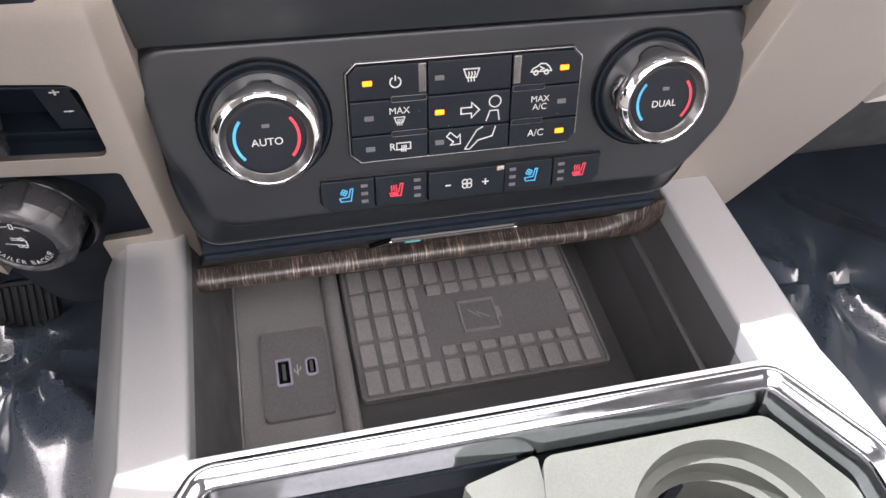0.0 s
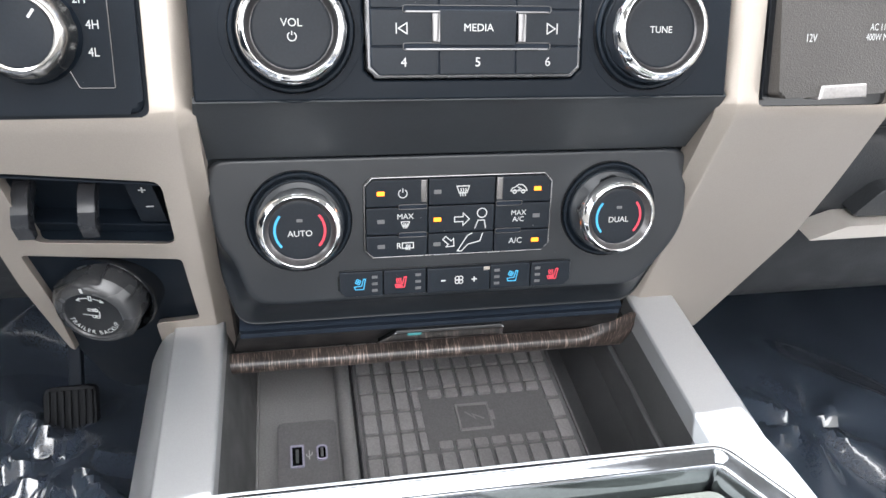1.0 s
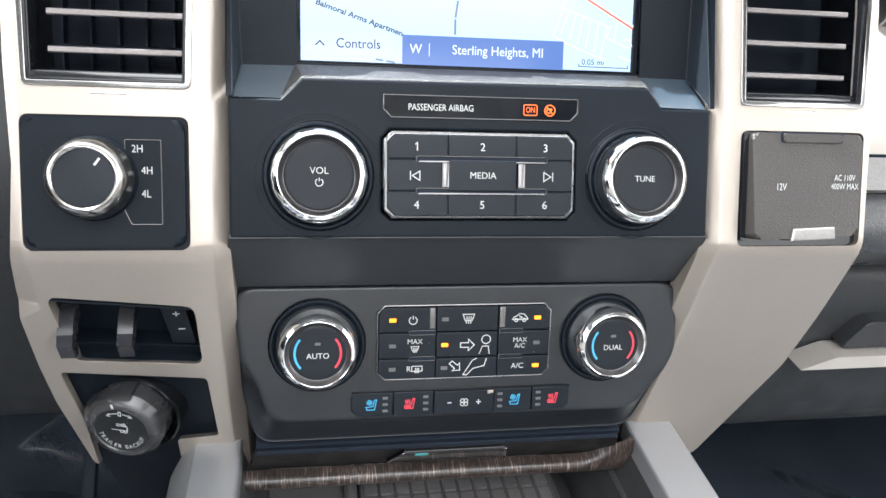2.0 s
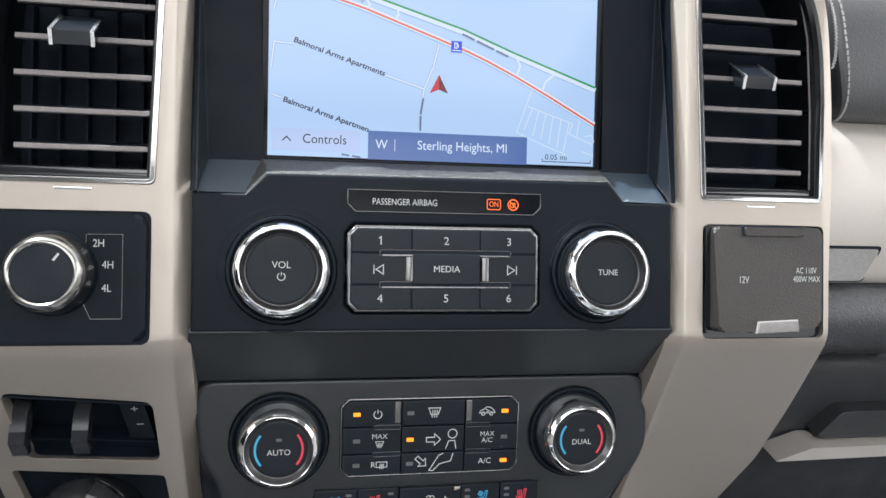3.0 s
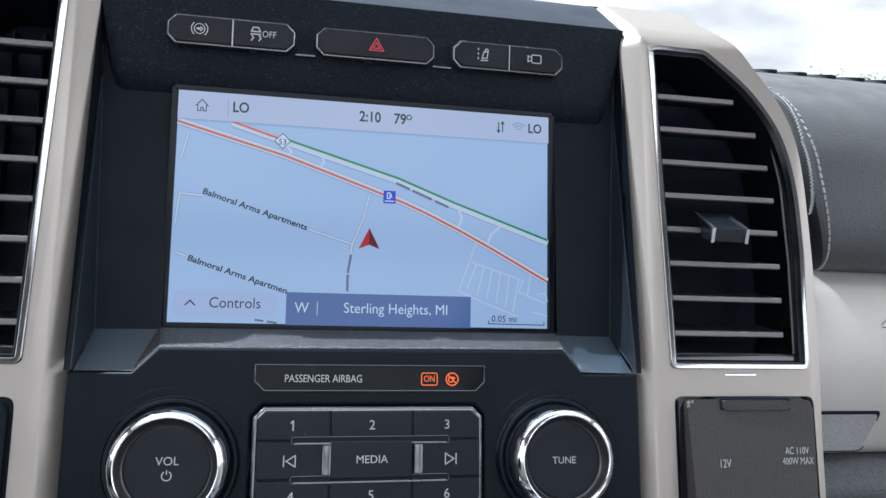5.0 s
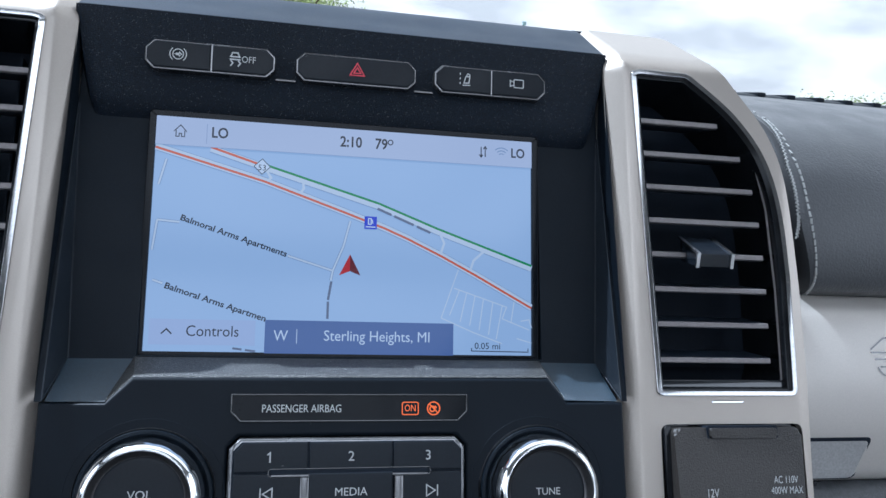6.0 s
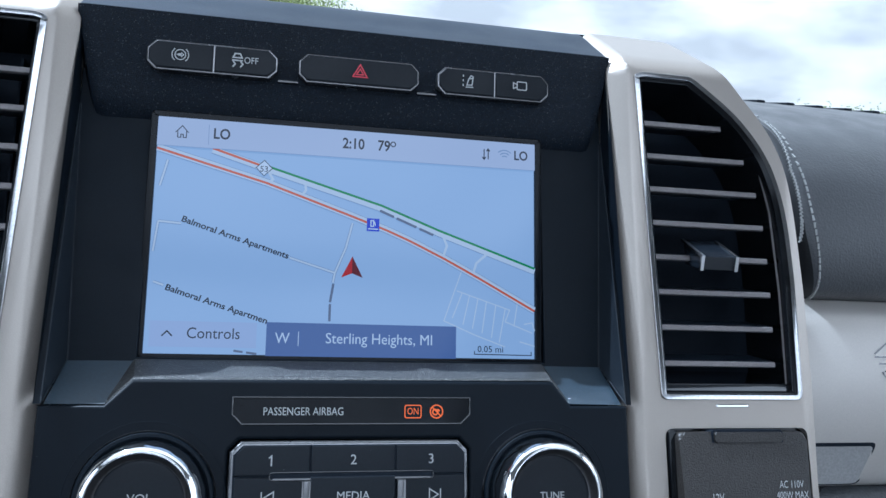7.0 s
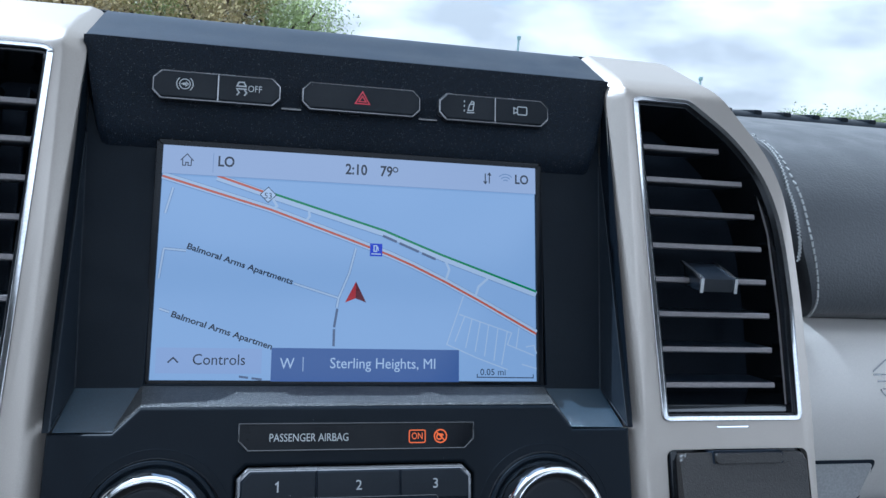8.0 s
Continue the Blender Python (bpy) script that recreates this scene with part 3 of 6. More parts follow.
panel_bm = section(PANEL_LINE, 0.214, 0.92, 10)
panel_skin = BVHTree.FromBMesh(panel_bm)
part("silver_panel", panel_bm, PASSENGER, dash, "matt pale silver passenger panel")
part("knee_roll", section([(0.075, -0.013), (0.050, -0.017), (0.036, -0.030), (0.036, -0.048), (0.052, -0.066), (0.080, -0.078)], 0.19, 0.92, 10), ROLL, dash, "black leather roll under the silver panel")
part("glove_box_door", section([(0.100, -0.074), (0.080, -0.082), (0.074, -0.10), (0.080, -0.16), (0.105, -0.235), (0.15, -0.27)], 0.17, 0.92, 10), DASH_LOW, dash, "dark plastic glove box door")
part("kick_panel", section([(0.14, -0.262), (0.20, -0.28), (0.40, -0.30), (0.70, -0.36)], 0.14, 0.92, 6), DASH_LOW, dash)
part("driver_knee_panel", section([(0.16, 0.10), (0.080, 0.03), (0.062, -0.05), (0.085, -0.16), (0.125, -0.215), (0.155, -0.225), (0.25, -0.21)], -0.92, -0.19, 10), DASH_LOW, dash, "dark plastic panel under the steering column")
# Out of view: hood and bar are shaped to leave a sun patch on the rail.
binn = thing("instrument_binnacle", "plain black instrument hood and steering column cover", "dashboard", CAB, kind="structure")
part("hood", prism(rounded([(-0.6958, 0.0366), (-0.3598, 0.0574), (-0.2908, 0.0686), (-0.2908, 0.1716), (-0.6958, 0.1716)], 0.01), -0.235, 0.03, 0.004, 3), BLACK_SOFT, binn, m=pose(0, 0, 0, -90, 0, 0))
# Added bar whose shadow cuts off the rail's sun patch.
part("column_lever", prism(rounded([(-0.5058, 0.0366), (-0.3678, 0.0321), (-0.3528, 0.0261), (-0.3138, 0.0246), (-0.2978, 0.0373), (-0.3158, 0.0441), (-0.3358, 0.0488), (-0.3598, 0.0561), (-0.5058, 0.0666)], 0.004), -0.240, -0.222, 0.005, 3), BLACK_SOFT, binn, "black lever on the steering column", m=pose(0, 0, 0, -90, 0, 0))
part("lever_stem", box(-0.49, -0.46, 0.056, 0.085, -0.02, 0.236, 0.006), BLACK_SOFT, binn)
part("column_cover", box(-0.47, -0.37, -0.22, 0.10, -0.10, 0.05, 0.03, 4), BLACK_SOFT, binn)
# stitching along the pad's inner edge: a flat zigzag seam and a row of dashes beside it
def pad_at(f):
    i = min(int(f), len(PAD) - 2)
    p = Vector(PAD[i]).lerp(Vector(PAD[i + 1]), f - i)
    return p, (Vector(PAD[i + 1]) - Vector(PAD[i])).normalized()


stitch = thing("pad_stitching", "zigzag seam and grey dashed stitches on the black pad", "stitching", CAB, kind="stuff")
b = bmesh.new()
for row, count, f0, f1 in ((0, 96, 2.65, 5.6), (1, 44, 0.6, 6.0)):
    for k in range(count):
        p, d = pad_at(f0 + (f1 - f0) * k / count)
        cx = float(np.interp(p.y, (0.110, 0.120, 0.148, 0.158, 0.170), (0.2376, 0.2374, 0.2352, 0.2375, 0.2400))) if row == 0 else \
            float(np.interp(p.y, (0.078, 0.100, 0.115, 0.130, 0.154, 0.164, 0.178), (0.2515, 0.2478, 0.2445, 0.2417, 0.2400, 0.2410, 0.2432)))
        turn = (34 if k % 2 else -34) if row == 0 else 8
        size = (0.0007, 0.0026, 0.0007) if row == 0 else (0.0010, 0.0030, 0.0010)
        out_way = Vector((0, -d.y, d.x))
        hit, _, _, _ = skin.ray_cast(Vector((cx, p.x, p.y)) + out_way * 0.03, -out_way)
        if hit is None:
            continue
        bmesh.ops.create_cube(b, size=1, matrix=Matrix.Translation(hit + out_way * 0.0001)
                              @ pose(0, 0, 0, math.degrees(math.atan2(d.y, d.x)), 0, 0) @ pose(0, 0, 0, 0, 0, turn) @ Matrix.Diagonal((*size, 1)))
part("thread", b, STITCH, stitch)

# glove box release, pull and the badge on the silver panel
def on_panel(b, proud, deep=0.0):
    """Lays a flat piece, given in the stack's x and height, on the curved silver panel."""
    front = min(v.co.y for v in b.verts)
    for v in b.verts:
        p = CAB.inverted() @ STACK @ v.co
        hit = panel_skin.ray_cast(Vector((p.x, -0.05, p.z)), Vector((0, 1, 0)))[0]
        back_ = v.co.y - front
        p.y = (hit.y if hit is not None else 0.055) - proud + (min(back_, 0.0004) if deep == 0 else back_)
        v.co = p
    return b


t = thing("glove_box_release", "grey rectangular push release set in the silver panel", "release", CAB)
b = on_panel(prism(rounded([(0.238, 0.0022), (0.2725, 0.0022), (0.2800, 0.0284), (0.238, 0.0284)], 0.003), 0.0430, 0.048, 0.0002), 0.0003, 1)
part("gap", b, VOID, t)
b = on_panel(prism(rounded([(0.236, 0.0038), (0.2708, 0.0038), (0.2775, 0.0266), (0.236, 0.0266)], 0.002), 0.0430, 0.048, 0.0008), 0.0012, 1)
part("cap", b, RELEASE, t)
t = thing("glove_box_pull", "dark recessed pull with a pale silver strip", "handle", CAB)
part("cup", prism(rounded([(0.284, -0.138), (0.60, -0.138), (0.60, -0.116), (0.301, -0.117)], 0.006), 0.062, 0.085, 0.006, 3), DASH_LOW, t)
part("strip", prism(rounded([(0.252, -0.150), (0.60, -0.1475), (0.60, -0.1385), (0.278, -0.1400)], 0.002), 0.054, 0.075, 0.003, 3), PASSENGER, t, "pale silver strip")
t = thing("badge", "small embossed outline emblem on the silver panel", "badge", CAB)
b = ribbon([[(0.279, 0.073), (0.288, 0.079), (0.300, 0.080)], [(0.279, 0.0715), (0.300, 0.0715)], [(0.281, 0.068), (0.302, 0.068)],
            arc(0.290, 0.0665, 0.008, 200, 330, 8), [(0.284, 0.064), (0.305, 0.0635)]], 0.0008, 0.0335)
part("emblem", on_panel(b, 0.0005), EDGE, t)

# ---------------------------------------------------------------- centre stack, black parts
fascia = thing("centre_fascia", "black plastic centre stack panel round screen and controls", "dash panel", STACK)
part("radio_panel", plate([(-0.119, -0.0185), (0.119, -0.0185), (0.119, 0.0462), (0.0930, 0.0462), (0.0848, 0.0563), (-0.0858, 0.0560), (-0.0955, 0.0462), (-0.119, 0.0462)],
                          [octagon(-0.0488, 0.0472, -0.0096, 0.0330, 0.004)], 0.0, 0.02, 0.0016, 3), BLACK, fascia)
part("button_well", box(-0.052, 0.052, 0.010, 0.019, -0.014, 0.036), BLACK_SOFT, fascia)
# the shelf under the screen and the two low corners beside it
f = [(-0.1170, 0.0015, 0.0466), (-0.0955, 0.0015, 0.0466), (-0.0855, 0.0015, 0.0562), (0.0845, 0.0015, 0.0570), (0.0925, 0.0015, 0.0470), (0.1168, 0.0015, 0.0466)]
k = [(-0.1143, 0.0187, 0.0640), (-0.0892, 0.0187, 0.0642), (-0.0885, 0.0187, 0.0648), (0.0865, 0.0187, 0.0648), (0.0872, 0.0187, 0.0642), (0.1143, 0.0187, 0.0640)]
for names, picks in (("shelf", (1, 2, 3)), ("wing", (0,)), ("wing", (4,))):
    b = bmesh.new()
    for i in picks:
        row = []
        for q, d in ((0.0, 0.0004), (0.05, -0.0001), (0.12, -0.0004), (0.5, -0.0002), (1.0, 0.0)) if names == "shelf" else ((0.0, 0.0), (0.5, 0.0), (1.0, 0.0)):
            p0, p1 = Vector(f[i]).lerp(Vector(k[i]), q), Vector(f[i + 1]).lerp(Vector(k[i + 1]), q)
            row.append([b.verts.new((p.x, p.y + d, p.z - d * 0.6)) for p in (p0, p1)])
        for r0, r1 in zip(row, row[1:]):
            b.faces.new((r0[0], r0[1], r1[1], r1[0]))
    bmesh.ops.remove_doubles(b, verts=b.verts, dist=0.00005)
    if names == "shelf":
        part("shelf", b, LEDGE, fascia, "coarse grained black ledge under the screen")
    else:
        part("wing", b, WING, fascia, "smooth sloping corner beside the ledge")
part("screen_surround", plate(rect(-0.1196, 0.1196, 0.060, 0.212), [rect(-0.0880, 0.0880, 0.0655, 0.1715)], 0.0185, 0.026, 0.0006), BLACK_SOFT, fascia)
for s in (-1, 1):
    # the wall beside the screen is deep at its foot and runs out towards the hood
    b = bmesh.new()
    q = [b.verts.new(p) for p in ((s * 0.1143, 0.0186, 0.0640), (s * 0.1170, -0.0024, 0.0466), (s * 0.1190, 0.0170, 0.1730), (s * 0.1186, 0.0186, 0.1730))]
    b.faces.new(q)
    part("side_wall", b, WALL, fascia, "dark wall beside the screen", smooth=False)
    b = bmesh.new()
    q = [b.verts.new(p) for p in ((s * 0.1170, -0.0024, 0.0466), (s * 0.1196, -0.0024, 0.0466), (s * 0.1196, 0.0080, 0.2130), (s * 0.1192, 0.0110, 0.2100), (s * 0.1190, 0.0170, 0.1730))]
    b.faces.new(q)
    part("border", b, BLACK, fascia, smooth=False)
    b = bmesh.new()
    lift = Vector((-s * 0.0002, -0.0003, 0))
    for p0, p1 in (((s * 0.1170, -0.0024, 0.0470), (s * 0.1190, 0.0170, 0.1730)), ((s * 0.1170, -0.0024, 0.0470), (s * 0.1143, 0.0185, 0.0642)), ((s * 0.1143, 0.0185, 0.0642), (s * 0.1188, 0.0185, 0.1730))):
        p0, p1 = Vector(p0) + lift, Vector(p1) + lift
        bmesh.ops.create_cone(b, cap_ends=True, segments=8, radius1=0.00030, radius2=0.00020, depth=(p1 - p0).length,
                              matrix=Matrix.Translation((p0 + p1) / 2) @ (p1 - p0).to_track_quat("Z", "Y").to_matrix().to_4x4())
    part("wall_edge", b, WALL, fascia)


def hood_face(u, v):
    """The hood leans in towards the screen, rolls under at its foot and turns back at both ends."""
    z = 0.2140 - 0.0445 * v
    half = 0.1208 - 0.0086 * v ** 1.2
    x = half * (2 * u - 1)
    foot_ = max(0.0, (v - 0.80) / 0.20)
    end = max(0.0, (abs(2 * u - 1) * half - (half - 0.0022)) / 0.0022)
    return (x, 0.0086 + 0.0072 * v + 0.0040 * foot_ ** 2 + 0.0060 * end ** 2 * min(1.0, v * 1.5), z)


part("hood", sheet(hood_face, 160, 30, 0.002), GRAINED, fascia, "coarse grained black hood over the screen")
pts = [(0.0082, 0.2105), (0.0086, 0.2130), (0.0104, 0.2155), (0.0140, 0.2188), (0.022, 0.2258), (0.043, 0.2440), (0.050, 0.2440), (0.055, 0.235)]
part("hood_top", section(pts, -0.1210, 0.1210, 8, thick=0.002), HOOD_TOP, fascia, "smooth black top of the hood")
part("fold_band", section([(0.0, -0.0185), (0.006, -0.0225), (0.020, -0.0335), (0.0345, -0.0455)], -0.1195, 0.1195, 4, lambda u, v, p: ((u - 0.5) * 0.006 * v, 0, 0), thick=0.003), BAND, fascia, "smooth black undercut between radio and climate panels")
CLIM = STACK @ pose(0, 0.0370, -0.0775, 6, 0, 0)
climate = thing("climate_unit", "black plastic climate control unit with cut lower corners", "control unit", CLIM)
C_OUT = rounded([(-0.1222, 0.0315), (-0.1185, -0.0080), (-0.1110, -0.0200), (-0.1040, -0.0438), (0.1000, -0.0438), (0.1190, -0.0200), (0.1240, -0.0080), (0.1222, 0.0315)], 0.012, 6)
C_LIP = rounded([(-0.1226, 0.0315), (-0.1196, -0.0080), (-0.1186, -0.0300), (-0.1110, -0.0576), (0.1020, -0.0576), (0.1200, -0.0260), (0.1250, -0.0080), (0.1226, 0.0315)], 0.009, 6)
# the face rolls over a soft edge into a set-back skirt that ends in a thin bead
b = bmesh.new()
f_line, l_line = [Vector(p) for p in C_OUT], [Vector(p) for p in C_LIP]
inner = [Vector((p.x * 0.972, p.y + 0.0032 * min(1.0, max(-0.6, -p.y / 0.040)))) for p in f_line]
rings = []
for q_in, q_lip, y in ((1.0, 0.0, 0.0), (0.5, 0.0, 0.0002), (0.2, 0.0, 0.0008), (0.0, 0.0, 0.0020), (0.0, 0.20, 0.0050), (0.0, 0.55, 0.0088), (0.0, 0.85, 0.0112), (0.0, 0.955, 0.0117), (0.0, 0.975, 0.0111), (0.0, 1.0, 0.0110), (0.0, 1.015, 0.0118), (0.0, 1.015, 0.0500)):
    rings.append([b.verts.new((p.x, y, p.y)) for p in [(f.lerp(i_, q_in) if q_in else f.lerp(l, q_lip)) for f, i_, l in zip(f_line, inner, l_line)]])
b.faces.new(list(reversed(rings[0])))
for r0, r1 in zip(rings, rings[1:]):
    for i in range(len(r0)):
        b.faces.new((r0[i - 1], r0[i], r1[i], r1[i - 1]))
part("face", b, SATIN, climate)
part("backing", prism(grow(C_LIP, -0.0012), 0.030, 0.052, 0.001), BLACK_SOFT, climate)
back = thing("stack_back", "dark inner carcass behind the stack", "dash panel", STACK, kind="structure")
part("carcass", box(-0.118, 0.118, 0.062, 0.12, -0.09, 0.235, 0.002), BLACK_SOFT, back)
for s in (-1, 1):
    part("side_carcass", box(s * 0.165 - 0.045, s * 0.165 + 0.045, 0.070, 0.12, -0.02, 0.205, 0.002), BLACK_SOFT, back)

# ---------------------------------------------------------------- silver towers
SLOPE_Z, SLOPE = -0.0250, 0.762


def curve_through(pts, n=4):
    """A smooth line through the points."""
    res = []
    for i in range(len(pts) - 1):
        p0, p1, p2, p3 = (Vector(pts[max(0, min(len(pts) - 1, i + k))]) for k in (-1, 0, 1, 2))
        for k in range(n):
            q = k / n
            res.append((0.5 * (2 * p1 + (p2 - p0) * q + (2 * p0 - 5 * p1 + 4 * p2 - p3) * q * q + (3 * p1 - p0 - 3 * p2 + p3) * q ** 3))[:])
    return res + [tuple(pts[-1])]


VENT = [(0.1300, 0.2025), (0.1300, 0.1990), (0.1352, 0.0490), (0.2060, 0.0490)] + curve_through([(0.2070, 0.1040), (0.2058, 0.1320), (0.2022, 0.1530), (0.1950, 0.1700), (0.1810, 0.1872), (0.1595, 0.2040)]) + [(0.134, 0.2040)]
LOWER = rect(0.1365, 0.2075, -0.0235, 0.0365)


def tower_bend(x, z):
    x = abs(x)
    y = 0.0
    if z < -0.019:
        q = -0.019 - z
        y += SLOPE * (q * q / 0.024 if q < 0.012 else q - 0.006)
    if z > 0.2030:
        q = z - 0.2030
        y += 1.22 * (q * q / 0.032 if q < 0.016 else q - 0.008)
    if x < 0.1275:
        y += (0.1275 - x) ** 1.15 * 1.9
    if x > 0.2060 and z > -0.05:
        y += (x - 0.2060) ** 2 * 35
    return y


def mirrored(pts, s):
    return [(s * x, z) for x, z in pts]


HEAD = [(0.1195, 0.2100), (0.1225, 0.2445), (0.170, 0.2430)] + curve_through([(0.1720, 0.2160), (0.1870, 0.1965), (0.2020, 0.1755), (0.2104, 0.1480), (0.2140, 0.100)]) + [(0.2140, 0.060), (0.2115, 0.0145)]
TOWER = HEAD + [(0.2110, -0.021), (0.2090, -0.069), (0.2060, -0.102), (0.1790, -0.177), (0.150, -0.180), (0.1190, -0.176), (0.1190, -0.147), (0.1195, -0.018)]
L_TOG = [(-0.2045, -0.0468), (-0.1385, -0.0535), (-0.1382, -0.0880), (-0.2005, -0.0835)]
for s in (-1, 1):
    t = thing("tower_bezel", "satin silver bezel framing an air vent and a switch plate", "dash trim", STACK, group="silver tower bezels")
    outline = rounded(TOWER, 0.004, 3)
    holes = [rounded(VENT, 0.003, 3), rounded(LOWER, 0.004, 4)]
    extra = []
    if s < 0:
        extra = [rounded(L_TOG, 0.005, 4)]
        TW = HEAD + [(0.2135, -0.021), (0.2180, -0.046), (0.2185, -0.060), (0.2178, -0.0864), (0.2158, -0.1100), (0.2070, -0.1560), (0.2045, -0.1585),
                          (0.2050, -0.1215), (0.2092, -0.0905), (0.1372, -0.0975), (0.1352, -0.1395), (0.1585, -0.1412), (0.1580, -0.1780), (0.1190, -0.176), (0.1190, -0.147), (0.1195, -0.018)]
        outline = rounded(TW, 0.0025, 3)
    cz = [0.2030, 0.2055, 0.208, 0.2105, 0.213, 0.216, 0.225, 0.235, -0.019, -0.022, -0.025, -0.028, -0.031, -0.06, -0.1, -0.15, 0.1, 0.15, 0.045, 0.01]
    cx = [s * v for v in (0.1205, 0.122, 0.1235, 0.125, 0.1262, 0.1275, 0.207, 0.209)]
    b = plate(mirrored(outline, s), [mirrored(h, s) for h in holes] + extra, 0.0, 0.014, 0.0018, 3, cz, cx, tower_bend)
    part("frame", b, SILVER, t)
    # the black cap behind the tower's head
    part("cap", section([(0.0465, 0.2440), (0.0500, 0.2462), (0.060, 0.2450), (0.14, 0.205)], 0.1215 if s > 0 else -0.172, 0.172 if s > 0 else -0.1215, 6), BLACK_SOFT, t, "black cap behind the silver head")

# ---------------------------------------------------------------- console between the seats
console = thing("centre_console", "pale silver console frame round a storage bin and cup tray", "console", FLAT)
CUP = [(-0.1195, -0.0905), (0.1205, -0.0905), (0.1465, -0.134), (0.1465, -0.42), (-0.1465, -0.42), (-0.1465, -0.134)]
# one frame: two rails beside the bin, a cross bar and two arms round the cup tray
O_ = [(-0.150, 0.0345), (-0.150, -0.0832), (-0.1535, -0.10), (-0.158, -0.14), (-0.158, -0.45), (0.158, -0.45), (0.1580, -0.14), (0.1535, -0.100), (0.150, -0.0832),
      (0.150, 0.0345), (0.1190, 0.0345), (0.1190, -0.0830), (-0.1225, -0.0830), (-0.1225, 0.0345)]
part("frame", plate(O_, [rounded(CUP, 0.006)], 0.1695, 0.186, 0.0020, 3), RAIL, console, "pale satin frame")
cup_in = rounded(CUP, 0.006)
b = bmesh.new()
prev = None
for d, y in ((0.0036, 0.1700), (0.0034, 0.1676), (0.0026, 0.1664), (0.0012, 0.1658), (-0.0004, 0.1662), (-0.0020, 0.1676), (-0.0044, 0.1698), (-0.0058, 0.1702), (-0.0070, 0.1720), (-0.0076, 0.1750), (-0.0094, 0.1790), (-0.0097, 0.186)):
    row = [b.verts.new((x, y, z)) for x, z in grow(cup_in, d)]
    if prev:
        for i in range(len(row)):
            b.faces.new((prev[i - 1], prev[i], row[i], row[i - 1]))
    prev = row
part("chrome_ring", b, RING, console, "polished chrome moulding round the tray")
for s in (-1, 1):
    part("side_skirt", sheet(lambda u, v: (s * (0.1492 + 0.0080 * min(1, max(0, (u * 0.485 - 0.1177) / 0.057)) + 0.0168 * v ** 0.8), 0.1728 + 0.0255 * v ** 1.3, 0.0345 - 0.485 * u), 34, 8), RAIL, console, "pale outer edge of the rail")
    part("side_panel", box(s * 0.160 - 0.004, s * 0.160 + 0.004, 0.196, 0.45, -0.45, 0.10, 0.002), DASH_LOW, console, "dark console side")

bin_ = thing("storage_bin", "deep black plastic bin in the console", "storage bin", FLAT)
b = bmesh.new()
rim = [(-0.1240, 0.174, -0.0835), (0.1205, 0.174, -0.0835), (0.1205, 0.174, 0.12), (-0.1240, 0.174, 0.12)]
low = [(-0.1110, 0.262, -0.0790), (0.1060, 0.262, -0.0790), (0.1060, 0.262, 0.12), (-0.1110, 0.262, 0.12)]
rv, lv = [b.verts.new(p) for p in rim], [b.verts.new(p) for p in low]
b.faces.new(lv)
for i in range(4):
    b.faces.new((rv[i - 1], rv[i], lv[i], lv[i - 1]))
sharp_bevel(b, 0.004, 3)
part("liner", b, BIN_SHADED, bin_)
part("divider", prism(rect(-0.0600, -0.0500, -0.078, 0.115), 0.2535, 0.2619, 0.0042, 4), BIN, bin_)
part("groove_rib", prism(rect(-0.1128, -0.1104, -0.078, 0.115), 0.2590, 0.2621, 0.0010, 3), BIN, bin_)
part("ridge", box(0.1115, 0.1165, 0.205, 0.262, -0.078, 0.115, 0.002), BIN_SHADED, bin_)
part("step", prism(rect(-0.1105, -0.0585, -0.078, 0.115), 0.2600, 0.2619, 0.0008), BIN, bin_)

usb = thing("usb_socket_plate", "black socket plate with two usb ports in the bin floor", "usb socket", FLAT)
part("plate", prism(rounded(rect(-0.0985, -0.0620, -0.0240, 0.0325), 0.003), 0.2572, 0.2602, 0.0007), RUBBER, usb)
for nm, x, w_, h_, y in (("usb_a", -0.0868, 0.0042, 0.0085, 0.0045), ("usb_c", -0.0718, 0.0034, 0.0058, 0.0060)):
    o = rounded(rect(x - w_, x + w_, y - h_, y + h_), 0.0032 if nm == "usb_c" else 0.0012)
    sock = part(nm, ring(o, 0.0012, 0.2560, 0.2575, 0.0003), USB_RIM, usb, "lilac rim of the socket")
    part("well", prism(grow(o, -0.0012), 0.2568, 0.2574), GLOSS, sock)
    tongue = (x - 0.0009, x + 0.0009, y - h_ * 0.6, y + h_ * 0.6)
    part("tongue", prism(rect(*tongue), 0.2562, 0.2570), DIM_PRINT, sock)
b = ribbon([[(-0.0795, 0.0015), (-0.0795, 0.0085)], [(-0.0795, 0.003), (-0.0812, 0.0045), (-0.0812, 0.0060)], [(-0.0795, 0.004), (-0.0778, 0.0055), (-0.0778, 0.0070)]], 0.0006, 0.2568)
part("usb_mark", b, PRINT, usb)

mat_ = thing("charging_mat", "black rubber phone charging mat with square raised pads", "charging mat", FLAT)
part("base", prism(rounded(rect(-0.0480, 0.0950, -0.0215, 0.112), 0.004), 0.2585, 0.2612, 0.0008), RUBBER, mat_)
part("rim", ring(rounded(rect(-0.0480, 0.0950, -0.0215, 0.112), 0.004), 0.0018, 0.2568, 0.2590, 0.0006), RUBBER, mat_)


def rubber_pad(x0, x1, z0, z1):
    part("pad", prism(rounded(rect(x0, x1, z0, z1), 0.0010, 2), 0.2562, 0.2588, 0.0007, 2), PADS, mat_)


PX, PZ = 0.0114, 0.0178
